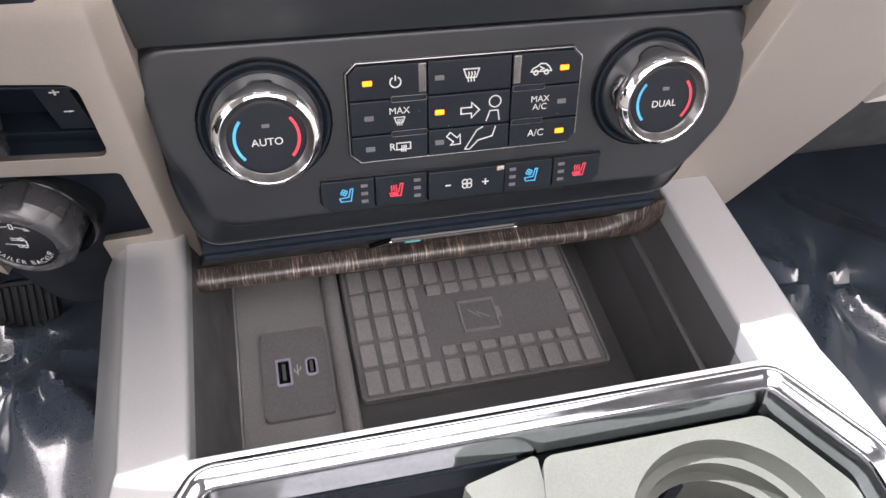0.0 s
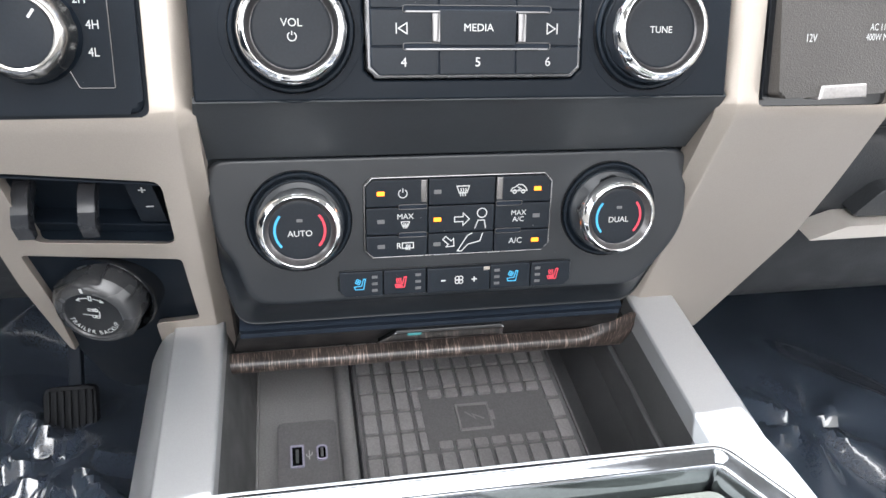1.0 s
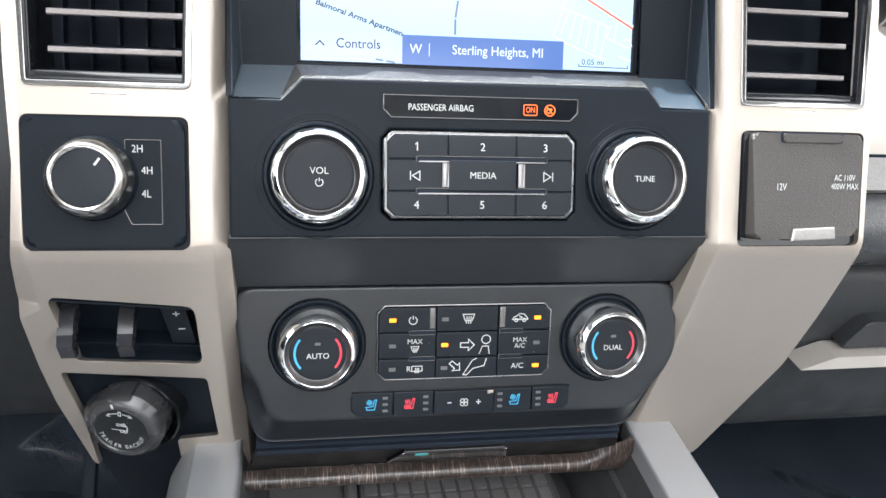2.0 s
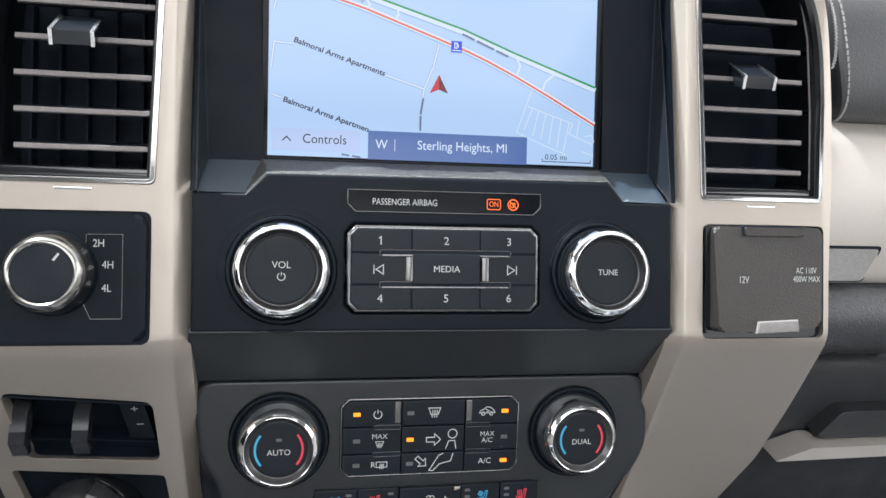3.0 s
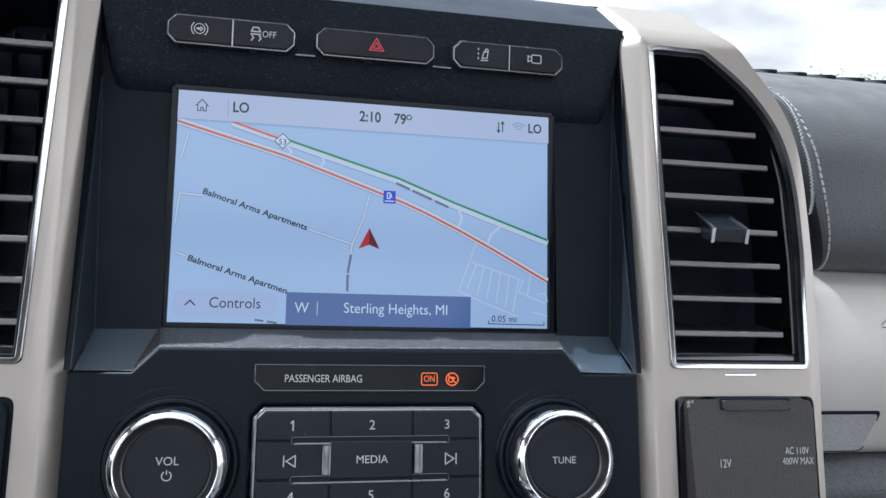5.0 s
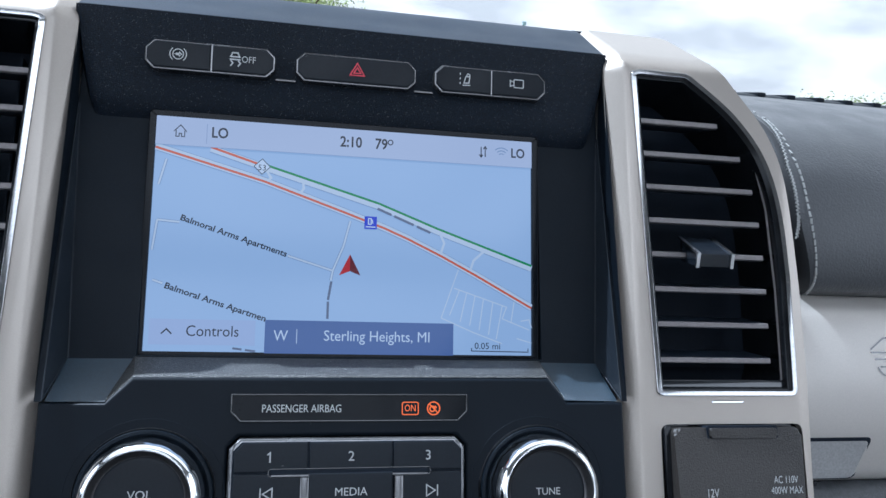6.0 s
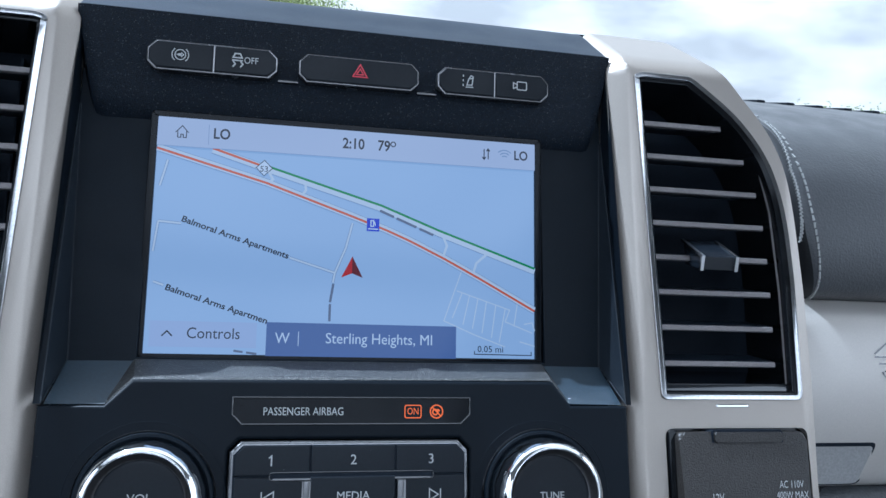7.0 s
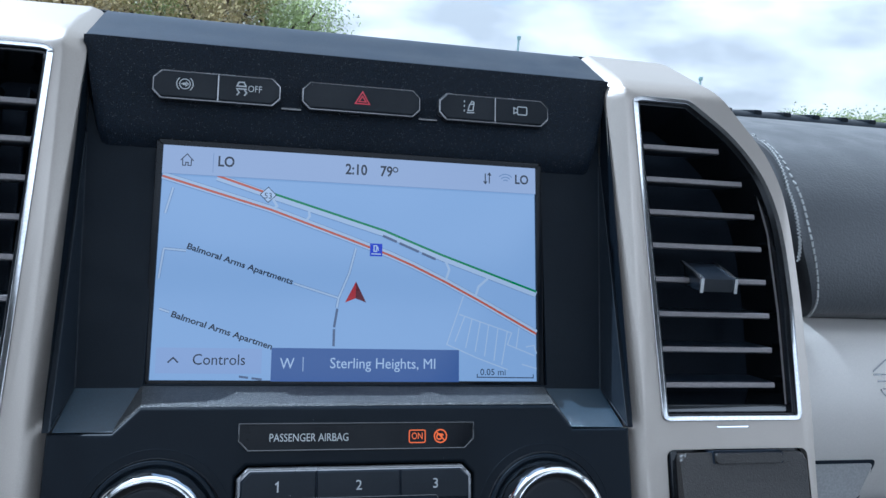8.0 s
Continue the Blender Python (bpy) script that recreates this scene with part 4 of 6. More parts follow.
for j in range(7):
    for i in range(12):
        x0 = -0.0445 + PX * i
        z0 = -0.0185 + PZ * j
        x1, z1 = x0 + 0.0088, z0 + 0.0148
        if x1 > 0.093 or z1 > 0.111:
            continue
        inside = x1 > -0.006 and x0 < 0.072 and z1 > 0.0010 and z0 < 0.0500
        if inside:
            # half pads border the plain field in the middle
            if j == 1 and x0 > -0.008:
                z1 = z0 + 0.0062
            elif j == 3 and x0 > -0.008:
                z0 = z1 - 0.0062
            elif i == 3 and j in (1, 2, 3):
                x1 = x0 + 0.0046
            else:
                continue
        rubber_pad(x0, x1, z0, z1)
b = ring(rect(0.0172, 0.0395, 0.0135, 0.0355), 0.0011, 0.2568, 0.2590, 0.0003)
prism(rect(0.0395, 0.0420, 0.0205, 0.0285), 0.2576, 0.2590, bm=b)
part("battery_mark", b, PADS, mat_, "raised battery outline")
b = ribbon([[(0.0228, 0.0285), (0.0285, 0.0225), (0.0275, 0.0260), (0.0345, 0.0215)]], 0.0013, 0.2572)
part("bolt_mark", b, PADS, mat_)

lid = thing("bin_lid", "roller lid with a dark zebra wood lip over the bin", "bin lid", CAB)


def veneer_flow(u, v, p):
    """The upper side of the lip runs up into a hollow wing at the passenger end."""
    x = -0.1225 + 0.2410 * u
    up = max(0.0, v - 0.45) / 0.55
    q = min(1.0, max(0.0, (x - 0.088) / 0.0255)) ** 1.7
    return (0, -0.0125 * up * q, 0.0200 * up * q)


part("veneer", section([(0.0320, -0.2012), (0.0228, -0.2004), (0.0192, -0.1962), (0.0198, -0.1928), (0.0222, -0.1908), (0.0275, -0.1893)], -0.1225, 0.1185, 90, veneer_flow, thick=0.002), WOOD, lid, "dark zebra wood lip")
# the black door hangs forward over the lip, with its push tab on it
DOOR_FACE = pose(0, 0.0266, -0.1868, 36.5, 0, 0)
part("door", prism(rounded([(-0.1190, -0.003), (0.1130, -0.003), (0.1000, 0.0400), (-0.1120, 0.0400)], 0.003), 0.0, 0.004, 0.0012, 3), BIN_DOOR, lid, "satin black door", DOOR_FACE)
part("door_head", section([(0.0034, -0.1552), (0.0046, -0.1522), (0.0120, -0.1480), (0.10, -0.143)], -0.1120, 0.0990, 4, thick=0.002), VOID, lid)
tab = part("tab", prism([(-0.0372, 0.0090), (0.0362, 0.0090), (0.0312, 0.0330), (-0.0290, 0.0330)], -0.0026, 0.001, 0.0008, 2), GLOSS, lid, "glossy black push tab", DOOR_FACE)
for q in ([(-0.0384, 0.0090), (-0.0362, 0.0090), (-0.0284, 0.0330), (-0.0300, 0.0330)], [(0.0352, 0.0090), (0.0372, 0.0090), (0.0322, 0.0330), (0.0304, 0.0330)], [(-0.0288, 0.0329), (0.0310, 0.0329), (0.0308, 0.0335), (-0.0286, 0.0335)]):
    part("edge", prism(q, -0.0030, -0.0024, 0.0002, 1), GLOSS if q[0][1] > 0.02 else TAB_EDGE, tab, "bright tab edge")
# Teal reflection on the tab, drawn as a faintly glowing patch.
part("lamp", prism(rounded(rect(-0.0225, -0.0150, 0.0296, 0.0326), 0.0006), -0.0036, -0.002, 0.0004), TEAL, tab, "small teal lamp")

tray = thing("cup_tray", "grey plastic tray with a round ribbed cup well", "cup holder", FLAT)
T_OUT = rounded([(0.0135, -0.1035), (0.1150, -0.1035), (0.1365, -0.140), (0.1365, -0.27), (0.030, -0.27), (0.006, -0.135)], 0.005)
b = plate(T_OUT, [[(0.0790 + 0.0430 * math.cos(a * math.pi / 24), -0.1525 + 0.0430 * math.sin(a * math.pi / 24)) for a in range(48)]], 0.181, 0.200, 0.0014, 3)
part("top", b, GREY, tray)
for r, y0, y1 in ((0.0430, 0.1815, 0.192), (0.0400, 0.192, 0.203), (0.0375, 0.203, 0.25)):
    part("well_step", lathe([(r + 0.003, y0), (r, y0 + 0.001), (r - 0.001, y1), (r - 0.005, y1 + 0.0005)], 64, 0.0790, -0.1525), GREY, tray)
part("well_floor", lathe([(0.04, 0.25), (0.0, 0.25)], 48, 0.0790, -0.1525), RUBBER, tray)
part("well_finger", box(0.070, 0.078, 0.205, 0.235, -0.1185, -0.108, 0.001), BLACK_SOFT, tray)
part("notch", prism(rounded([(-0.021, -0.1085), (0.012, -0.101), (0.010, -0.135), (-0.013, -0.126)], 0.002), 0.1835, 0.20, 0.002, 3), GREY, tray, "small grey wedge beside the tray")
pit = thing("console_pit", "dark open compartment beside the cup tray", "storage bin", FLAT)
part("liner", box(-0.145, 0.145, 0.255, 0.262, -0.42, -0.0915), BIN, pit)
part("wall", box(-0.14, 0.14, 0.186, 0.262, -0.0935, -0.0885), BLACK_SOFT, pit)
part("ledge", prism([(-0.139, -0.0965), (0.004, -0.0965), (0.004, -0.1015), (-0.139, -0.1015)], 0.184, 0.20, 0.0008), GRAINED, pit)

# ---------------------------------------------------------------- rotary knobs
def chrome_knob(name, label, parent, m, r, depth, rim, flats=14, neck=0.935, band=(0.34, 0.86), recess=True, foot_=1.01, wall=0.76, sink=0.84):
    """A rotary control: a polished chrome collar with shallow rounded flats round its wall and a smooth rolled rim,
    a dull base flange, and a dark dish round a matt face. The chamfer begins at wall, the face lies at sink of the depth.
    Returns it and the depth of its face."""

    def flat(a, rad, y):
        h = (-y / depth - band[0]) / (band[1] - band[0])
        if not 0.0 < h < 1.0:
            return rad
        step = 2 * math.pi / flats
        d = (a % step) - step / 2
        deep = 0.34 * (1 / math.cos(math.pi / flats) - 1) * min(1.0, 4 * h, 4 * (1 - h))
        return min(rad, rad * (1 - deep) / math.cos(d))
    prof = [(r * (neck + (foot_ - neck) * (1 - k / 12) ** 1.1), 0.001 - (depth * wall + 0.001) * k / 12) for k in range(13)]
    for k in range(1, 13):
        a = math.pi / 2 * k / 12
        prof.append((r * (rim + 0.010 + (neck - rim - 0.010) * (0.5 * math.cos(a) + 0.5 * (1 - k / 12))), -depth * (wall + (0.985 - wall) * (0.5 * math.sin(a) + 0.5 * k / 12))))
    prof += [(r * (rim + 0.004), -depth * 0.996), (r * (rim - 0.006), -depth), (r * (rim - 0.018), -depth * 0.992), (r * (rim - 0.026), -depth * 0.97)]
    face = rim - 0.130
    t = part(name, lathe(prof, flats * 12, flute=flat), CHROME, parent, label, m)
    part("base_ring", lathe([(r * 1.15, 0.001), (r * 1.145, -0.0012), (r * 1.12, -0.0022), (r * 1.075, -0.0022), (r * 1.04, -0.0012), (r * 0.99, 0.001)], 72), BLACK_SOFT, t, "dull black base ring")
    part("base_edge", lathe([(r * 1.172, 0.001), (r * 1.170, -0.0010), (r * 1.160, -0.0015), (r * 1.148, -0.0008), (r * 1.146, 0.001)], 72), FLANGE, t, "thin satin ring")
    if recess:
        part("recess_edge", lathe([(r * 1.335, 0.0003), (r * 1.325, -0.0001), (r * 1.315, -0.0001), (r * 1.305, 0.0003)], 72), BLACK_SOFT, t, "low ring round the knob")
    part("dish", lathe([(r * (rim - 0.025), -depth * 0.975), (r * (rim - 0.040), -depth * 0.955), (r * (face + 0.045), -depth * (sink + 0.03)), (r * (face + 0.012), -depth * (sink - 0.016)), (r * face, -depth * (sink - 0.02))], 72), DISH, t, "dark bevelled ring")
    part("face", lathe([(r * (face + 0.008), -depth * (sink - 0.033)), (r * (face - 0.004), -depth * (sink - 0.014)), (r * (face - 0.030), -depth * (sink - 0.002)), (r * (face - 0.06), -depth * sink), (0, -depth * sink)], 72), KNOB_FACE, t, "matt black face")
    return t, -depth * sink - 0.0002


def power_icon(cx, cz, r, w_, y):
    return ribbon([arc(cx, cz, r, 120, 420, 18), [(cx, cz + r * 0.25), (cx, cz + r * 1.25)]], w_, y)


t, y = chrome_knob("volume_knob", "round chrome volume knob with a black face", fascia, pose(-0.0783, 0, 0.0108), 0.0222, 0.0165, 0.845, 16, 0.985, (0.30, 0.93), foot_=1.045, wall=0.74, sink=0.74)
lettering("legend", "VOL", 0.0031, 0, y, 0.0022, PRINT, t)
part("power_mark", power_icon(0, -0.0030, 0.0017, 0.0004, y), PRINT, t)
t, y = chrome_knob("tuning_knob", "round chrome tuning knob with a black face", fascia, pose(0.0787, 0, 0.0108), 0.0222, 0.0165, 0.845, 16, 0.985, (0.30, 0.93), foot_=1.045, wall=0.74, sink=0.74)
lettering("legend", "TUNE", 0.0028, 0, y, 0, PRINT, t)
for x, s, lab in ((-0.0788, "AUTO", "round chrome temperature knob lettered auto"), (0.0792, "DUAL", "round chrome temperature knob lettered dual")):
    t, y = chrome_knob("temperature_knob", lab, climate, pose(x, 0, 0.0005), 0.0218, 0.0172, 0.790, 20, 0.925, (0.58, 0.95), False, 1.05)
    lettering("legend", s, 0.0029, 0, y, -0.0015, PRINT, t)
    part("cold_arc", ribbon([arc(0, 0, 0.0116, 140, 222)], 0.0011, y), BLUE, t, "blue cold arc")
    part("warm_arc", ribbon([arc(0, 0, 0.0116, 40, -42)], 0.0011, y), RED, t, "red warm arc")
    part("lamp_window", prism(rounded(rect(-0.0014, 0.0014, 0.0042, 0.0056), 0.0003), y, y + 0.001), DIM_PRINT, t)

# ---------------------------------------------------------------- audio buttons
audio = thing("audio_button_bank", "block of nine black radio buttons with bright edges", "button bank", STACK)
part("surround", prism(octagon(-0.0482, 0.0464, -0.0091, 0.0325, 0.0042), -0.0024, 0.012, 0.0017, 3), EDGE, audio, "bevelled bright edge of the block")
part("backing", prism(octagon(-0.0466, 0.0448, -0.0077, 0.0310, 0.0036), -0.0027, 0.000), VOID, audio)
XS, ZS = (-0.0464, -0.0173, 0.0163, 0.0448), (-0.0079, 0.0040, 0.0192, 0.0310)
SEEK = [[(-0.0355, 0.0136), (-0.0355, 0.0092)], [(-0.0346, 0.0114), (-0.0310, 0.0136), (-0.0310, 0.0092), (-0.0346, 0.0114)]]
for j in range(3):
    for i in range(3):
        x0, x1, z0, z1 = XS[i] + 0.0002, XS[i + 1] - 0.0002, ZS[j] + 0.0002, ZS[j + 1] - 0.0002
        o = rect(x0, x1, z0, z1)
        c = 0.0036
        if (i, j) == (0, 0):
            o = [(x0 + c, z0), (x1, z0), (x1, z1), (x0, z1), (x0, z0 + c)]
        elif (i, j) == (2, 0):
            o = [(x0, z0), (x1 - c, z0), (x1, z0 + c), (x1, z1), (x0, z1)]
        elif (i, j) == (0, 2):
            o = [(x0, z0), (x1, z0), (x1, z1), (x0 + c, z1), (x0, z1 - c)]
        elif (i, j) == (2, 2):
            o = [(x0, z0), (x1, z0), (x1, z1 - c), (x1 - c, z1), (x0, z1)]
        proud = -0.0044 if (i, j) == (1, 1) else -0.0033
        k = part("button", prism(o, proud, 0.010, 0.0006, 2), BUTTON, audio)
        s = {0: ("4", "5", "6"), 1: ("", "MEDIA", ""), 2: ("1", "2", "3")}[j][i]
        cx, cz = (x0 + x1) / 2 + (0.0002 if i == 2 else -0.0006 if i == 0 else 0), (z0 + z1) / 2 - (0.0006 if j == 0 else 0)
        if s == "1":
            part("legend", ribbon([[(cx - 0.0008, cz + 0.0010), (cx + 0.0002, cz + 0.0018), (cx + 0.0002, cz - 0.0019)]], 0.0006, proud - 0.0002), PRINT, k)
        elif s:
            lettering("legend", s, 0.0038 if len(s) == 1 else 0.0031, cx, proud - 0.0002, cz, PRINT, k)
        else:
            m = -1 if i == 2 else 1
            part("seek_mark", ribbon([[(m * px - (0.0009 if i == 2 else 0), pz) for px, pz in q] for q in SEEK], 0.00045, proud - 0.0002), PRINT, k)
# Shaded groove made as a raised dark pill, its lip highlight as a strip.
for z in (ZS[1], ZS[2]):
    o = rounded(rect(-0.0330, 0.0318, z - 0.0017, z + 0.0017), 0.0015)
    slot = part("slot", prism(grow(o, -0.0003), -0.0034, 0.0), VOID, audio, "dark finger slot")
    part("slot_rim", ring(o, 0.0005, -0.0037, -0.001, 0.0002), SLOT_RIM, slot)
    part("slot_lip", prism(rounded(rect(-0.0316, 0.0304, z - 0.0013, z - 0.0007), 0.0002), -0.0040, -0.002, 0.0002), EDGE, slot)
for s in (-1, 1):
    part("accent", prism([(s * 0.0168, 0.0058), (s * 0.0206, 0.0058), (s * 0.0206, 0.0176), (s * 0.0168, 0.0176)], -0.0046, -0.002, 0.0010), DARK_CHROME, audio, "bright bevel beside the middle button")

air = thing("airbag_indicator", "glossy black airbag status strip with two orange lamps", "indicator", STACK)
A_OUT = [(-0.0445, 0.0385), (0.0440, 0.0385), (0.0480, 0.0425), (0.0480, 0.0497), (-0.0484, 0.0497), (-0.0484, 0.0425)]
part("frame", ring(A_OUT, 0.0008, -0.0007, 0.002, 0.0003), SLOT_RIM, air, "thin black frame")
part("lens", prism(grow(A_OUT, -0.0008), -0.0002, 0.002), BEZEL, air)
lettering("legend", "PASSENGER AIRBAG", 0.0031, -0.0205, -0.0005, 0.0437, PRINT, air, squeeze=0.80)
b = ribbon([rounded(rect(0.0203, 0.0270, 0.0413, 0.0463), 0.0008) + [rounded(rect(0.0203, 0.0270, 0.0413, 0.0463), 0.0008)[0]]], 0.0004, -0.0005)
part("on_frame", b, ORANGE, air)
lettering("on_legend", "ON", 0.0027, 0.02365, -0.0005, 0.0438, ORANGE, air, squeeze=0.8)
b = ribbon([arc(0.0335, 0.0438, 0.0026, 0, 360, 24), [(0.0317, 0.0456), (0.0353, 0.0420)], arc(0.0330, 0.0436, 0.0011, 0, 360, 10), [(0.0340, 0.0448), (0.0348, 0.0440)], [(0.0322, 0.0446), (0.0318, 0.0432)]], 0.0005, -0.0005)
part("off_mark", b, ORANGE, air)

# ---------------------------------------------------------------- climate buttons
cb = thing("climate_button_bank", "block of nine black climate buttons with amber lamps", "button bank", CLIM)
part("surround", prism(octagon(-0.0482, 0.0482, -0.0206, 0.0218, 0.0042), -0.0004, 0.006, 0.0006), GLOSS, cb)
part("edge", ring(octagon(-0.0478, 0.0478, -0.0202, 0.0214, 0.0042), 0.0008, -0.0016, 0.002, 0.0004), EDGE, cb, "thin bright edge of the block")
CX, CZ = (-0.0470, -0.0162, 0.0178, 0.0470), (-0.0194, -0.0078, 0.0066, 0.0206)


def arrow_mark(cx, cz, s, turn):
    pts = [(-1, .35), (.2, .35), (.2, .9), (1.1, 0), (.2, -.9), (.2, -.35), (-1, -.35), (-1, .35)]
    c, q = math.cos(radians(turn)), math.sin(radians(turn))
    return [(cx + s * (x * c - z * q), cz + s * (x * q + z * c)) for x, z in pts]


def screen_mark(cx, cz, s):
    """Demister: a fan-shaped pane with three wavy lines."""
    res = [[(cx - 1.3 * s, cz + s), (cx + 1.3 * s, cz + s), (cx + .8 * s, cz - .45 * s), (cx - .8 * s, cz - .45 * s), (cx - 1.3 * s, cz + s)]]
    for d in (-.5, 0, .5):
        res.append([(cx + d * s, cz + .55 * s), (cx + (d + .13) * s, cz + .1 * s), (cx + (d - .1) * s, cz - .4 * s), (cx + d * s, cz - 1.15 * s)])
    return res


for j in range(3):
    for i in range(3):
        x0, x1, z0, z1 = CX[i] + 0.0002, CX[i + 1] - 0.0002, CZ[j] + 0.0002, CZ[j + 1] - 0.0002
        c = 0.0034
        o = rect(x0, x1, z0, z1)
        if (i, j) == (0, 0):
            o = [(x0 + c, z0), (x1, z0), (x1, z1), (x0, z1), (x0, z0 + c)]
        elif (i, j) == (2, 0):
            o = [(x0, z0), (x1 - c, z0), (x1, z0 + c), (x1, z1), (x0, z1)]
        elif (i, j) == (0, 2):
            o = [(x0, z0), (x1, z0), (x1, z1), (x0 + c, z1), (x0, z1 - c)]
        elif (i, j) == (2, 2):
            o = [(x0, z0), (x1, z0), (x1, z1 - c), (x1 - c, z1), (x0, z1)]
        k = part("button", prism(o, -0.0030, 0.004, 0.0006, 2), BUTTON, cb)
        y = -0.0032
        cz = (z0 + z1) / 2
        lit = (i, j) in ((0, 2), (1, 1), (2, 2), (2, 0))
        lx = {0: x0 + 0.0072, 1: x0 + 0.0045, 2: x1 - 0.0072}[i]
        part("lamp", prism(rounded(rect(lx - 0.0018, lx + 0.0018, cz - 0.0010, cz + 0.0010), 0.0003), y, y + 0.001), AMBER if lit else DIM_PRINT, k,
             "lit amber lamp" if lit else "unlit lamp window")
        if (i, j) == (0, 2):
            part("power_mark", power_icon(x0 + 0.0180, cz - 0.0002, 0.0021, 0.0005, y), PRINT, k)
        elif (i, j) == (0, 1):
            lettering("legend", "MAX", 0.0027, x0 + 0.0192, y, cz + 0.0022, PRINT, k)
            part("demist_mark", ribbon(screen_mark(x0 + 0.0192, cz - 0.0020, 0.0016), 0.0004, y), PRINT, k)
        elif (i, j) == (0, 0):
            lettering("legend", "R", 0.0030, x0 + 0.0160, y, cz, PRINT, k)
            q = x0 + 0.0205
            part("rear_mark", ribbon([[(q - .0028, cz - .0012), (q - .0028, cz + .0016), (q + .0028, cz + .0016), (q + .0028, cz - .0012), (q - .0028, cz - .0012)]]
                                     + screen_mark(q, cz - 0.0003, 0.0017)[1:], 0.00045, y), PRINT, k)
        elif (i, j) == (1, 2):
            part("demist_mark", ribbon(screen_mark(x0 + 0.0172, cz + 0.0002, 0.0024), 0.0005, y), PRINT, k)
        elif (i, j) == (1, 1):
            part("arrow_mark", ribbon([arrow_mark(x0 + 0.0168, cz - 0.0003, 0.0036, 0)], 0.0005, y), PRINT, k)
            part("figure_mark", ribbon([arc(x0 + 0.0272, cz + 0.0026, 0.0024, 0, 360, 20), [(x0 + 0.0236, cz - 0.0056), (x0 + 0.0252, cz - 0.0012), (x0 + 0.0285, cz - 0.0012), (x0 + 0.0292, cz - 0.0056)]], 0.0005, y), PRINT, k)
        elif (i, j) == (1, 0):
            part("arrow_mark", ribbon([arrow_mark(x0 + 0.0105, cz + 0.0010, 0.0032, -42)], 0.0005, y), PRINT, k)
            part("figure_mark", ribbon([[(x0 + 0.0225, cz + 0.0052), (x0 + 0.0200, cz + 0.0040), (x0 + 0.0150, cz - 0.0040), (x0 + 0.0170, cz - 0.0042), (x0 + 0.0205, cz - 0.0006), (x0 + 0.0265, cz + 0.0008), (x0 + 0.0278, cz + 0.0050)]], 0.0005, y), PRINT, k)
        elif (i, j) == (2, 2):
            q = x0 + 0.0118
            part("recirculate_mark", ribbon([[(q - .0042, cz - .0008), (q - .0034, cz + .0006), (q - .0018, cz + .0012), (q - .0004, cz + .0024), (q + .0018, cz + .0022), (q + .0034, cz + .0008), (q + .0042, cz - .0008), (q - .0042, cz - .0008)],
                                             arc(q - .0022, cz - .0012, .0009, 0, 360, 10), arc(q + .0022, cz - .0012, .0009, 0, 360, 10), [(q - .0008, cz + .0012), (q + .0012, cz + .0002), (q - .0004, cz - .0002)]], 0.0005, y), PRINT, k)
        elif (i, j) == (2, 1):
            lettering("legend", "MAX", 0.0026, x0 + 0.0122, y, cz + 0.0018, PRINT, k)
            lettering("legend", "A/C", 0.0026, x0 + 0.0122, y, cz - 0.0016, PRINT, k)
        elif (i, j) == (2, 0):
            lettering("legend", "A/C", 0.0030, x0 + 0.0112, y, cz, PRINT, k)
# Each pill is proud dark material in place of a slot's shade.
for z in (CZ[1], CZ[2]):
    for x0, x1 in ((-0.0312, -0.0164), (0.0180, 0.0318)):
        o = rounded(rect(x0, x1, z - 0.0014, z + 0.0014), 0.0013)
        slot = part("slot", prism(grow(o, -0.0003), -0.0033, 0.0), VOID, cb, "dark finger slot")
        part("slot_rim", ring(o, 0.0005, -0.0037, -0.001, 0.0002), SLOT_RIM, slot)
part("accent", prism(rect(0.0181, 0.0216, 0.0084, 0.0202), -0.0036, -0.001, 0.0007), DARK_CHROME, cb, "bright button bevel")
part("accent", prism(rect(-0.0200, -0.0166, 0.0084, 0.0202), -0.0034, -0.001, 0.0007), DARK_CHROME, cb, "grey button bevel")

seats = thing("seat_button_row", "row of black seat heater and fan buttons", "button bank", CLIM)
SX = (-0.0608, -0.0386, -0.0165, 0.0167, 0.0386, 0.0606)
part("surround", prism(octagon(-0.0613, 0.0611, -0.0404, -0.0262, 0.0034), 0.0 - 0.0004, 0.004, 0.0004), GLOSS, seats)


def seat_mark(cx, cz, m, cool):
    """A seat in outline, with a fan or three heat waves in front of its back."""
    seat = [(0.0010, -0.0008), (0.0019, 0.0028), (0.0029, 0.0028), (0.0019, -0.0027), (-0.0022, -0.0027), (-0.0027, -0.0012), (0.0010, -0.0008)]
    b = ribbon([[(cx + x * m, cz + z) for x, z in seat]], 0.0005, 0)
    if cool:
        ribbon([arc(cx - .0008 * m + .0008 * math.cos(a), cz + .0014 + .0008 * math.sin(a), .0006, 0, 360, 8) for a in (0.3, 1.87, 3.44, 5.0)], 0.0005, 0, bm=b)
    else:
        ribbon([[(cx + (d + .0002) * m, cz + .0024), (cx + (d - .0002) * m, cz + .0014), (cx + (d + .0002) * m, cz + .0006), (cx + d * m, cz - .0004)] for d in (-.0019, -.0009, .0001)], 0.0005, 0, bm=b)
        ribbon([[(cx - .0018 * m, cz - .0019), (cx + .0010 * m, cz - .0018)]], 0.0009, 0, bm=b)
    return b


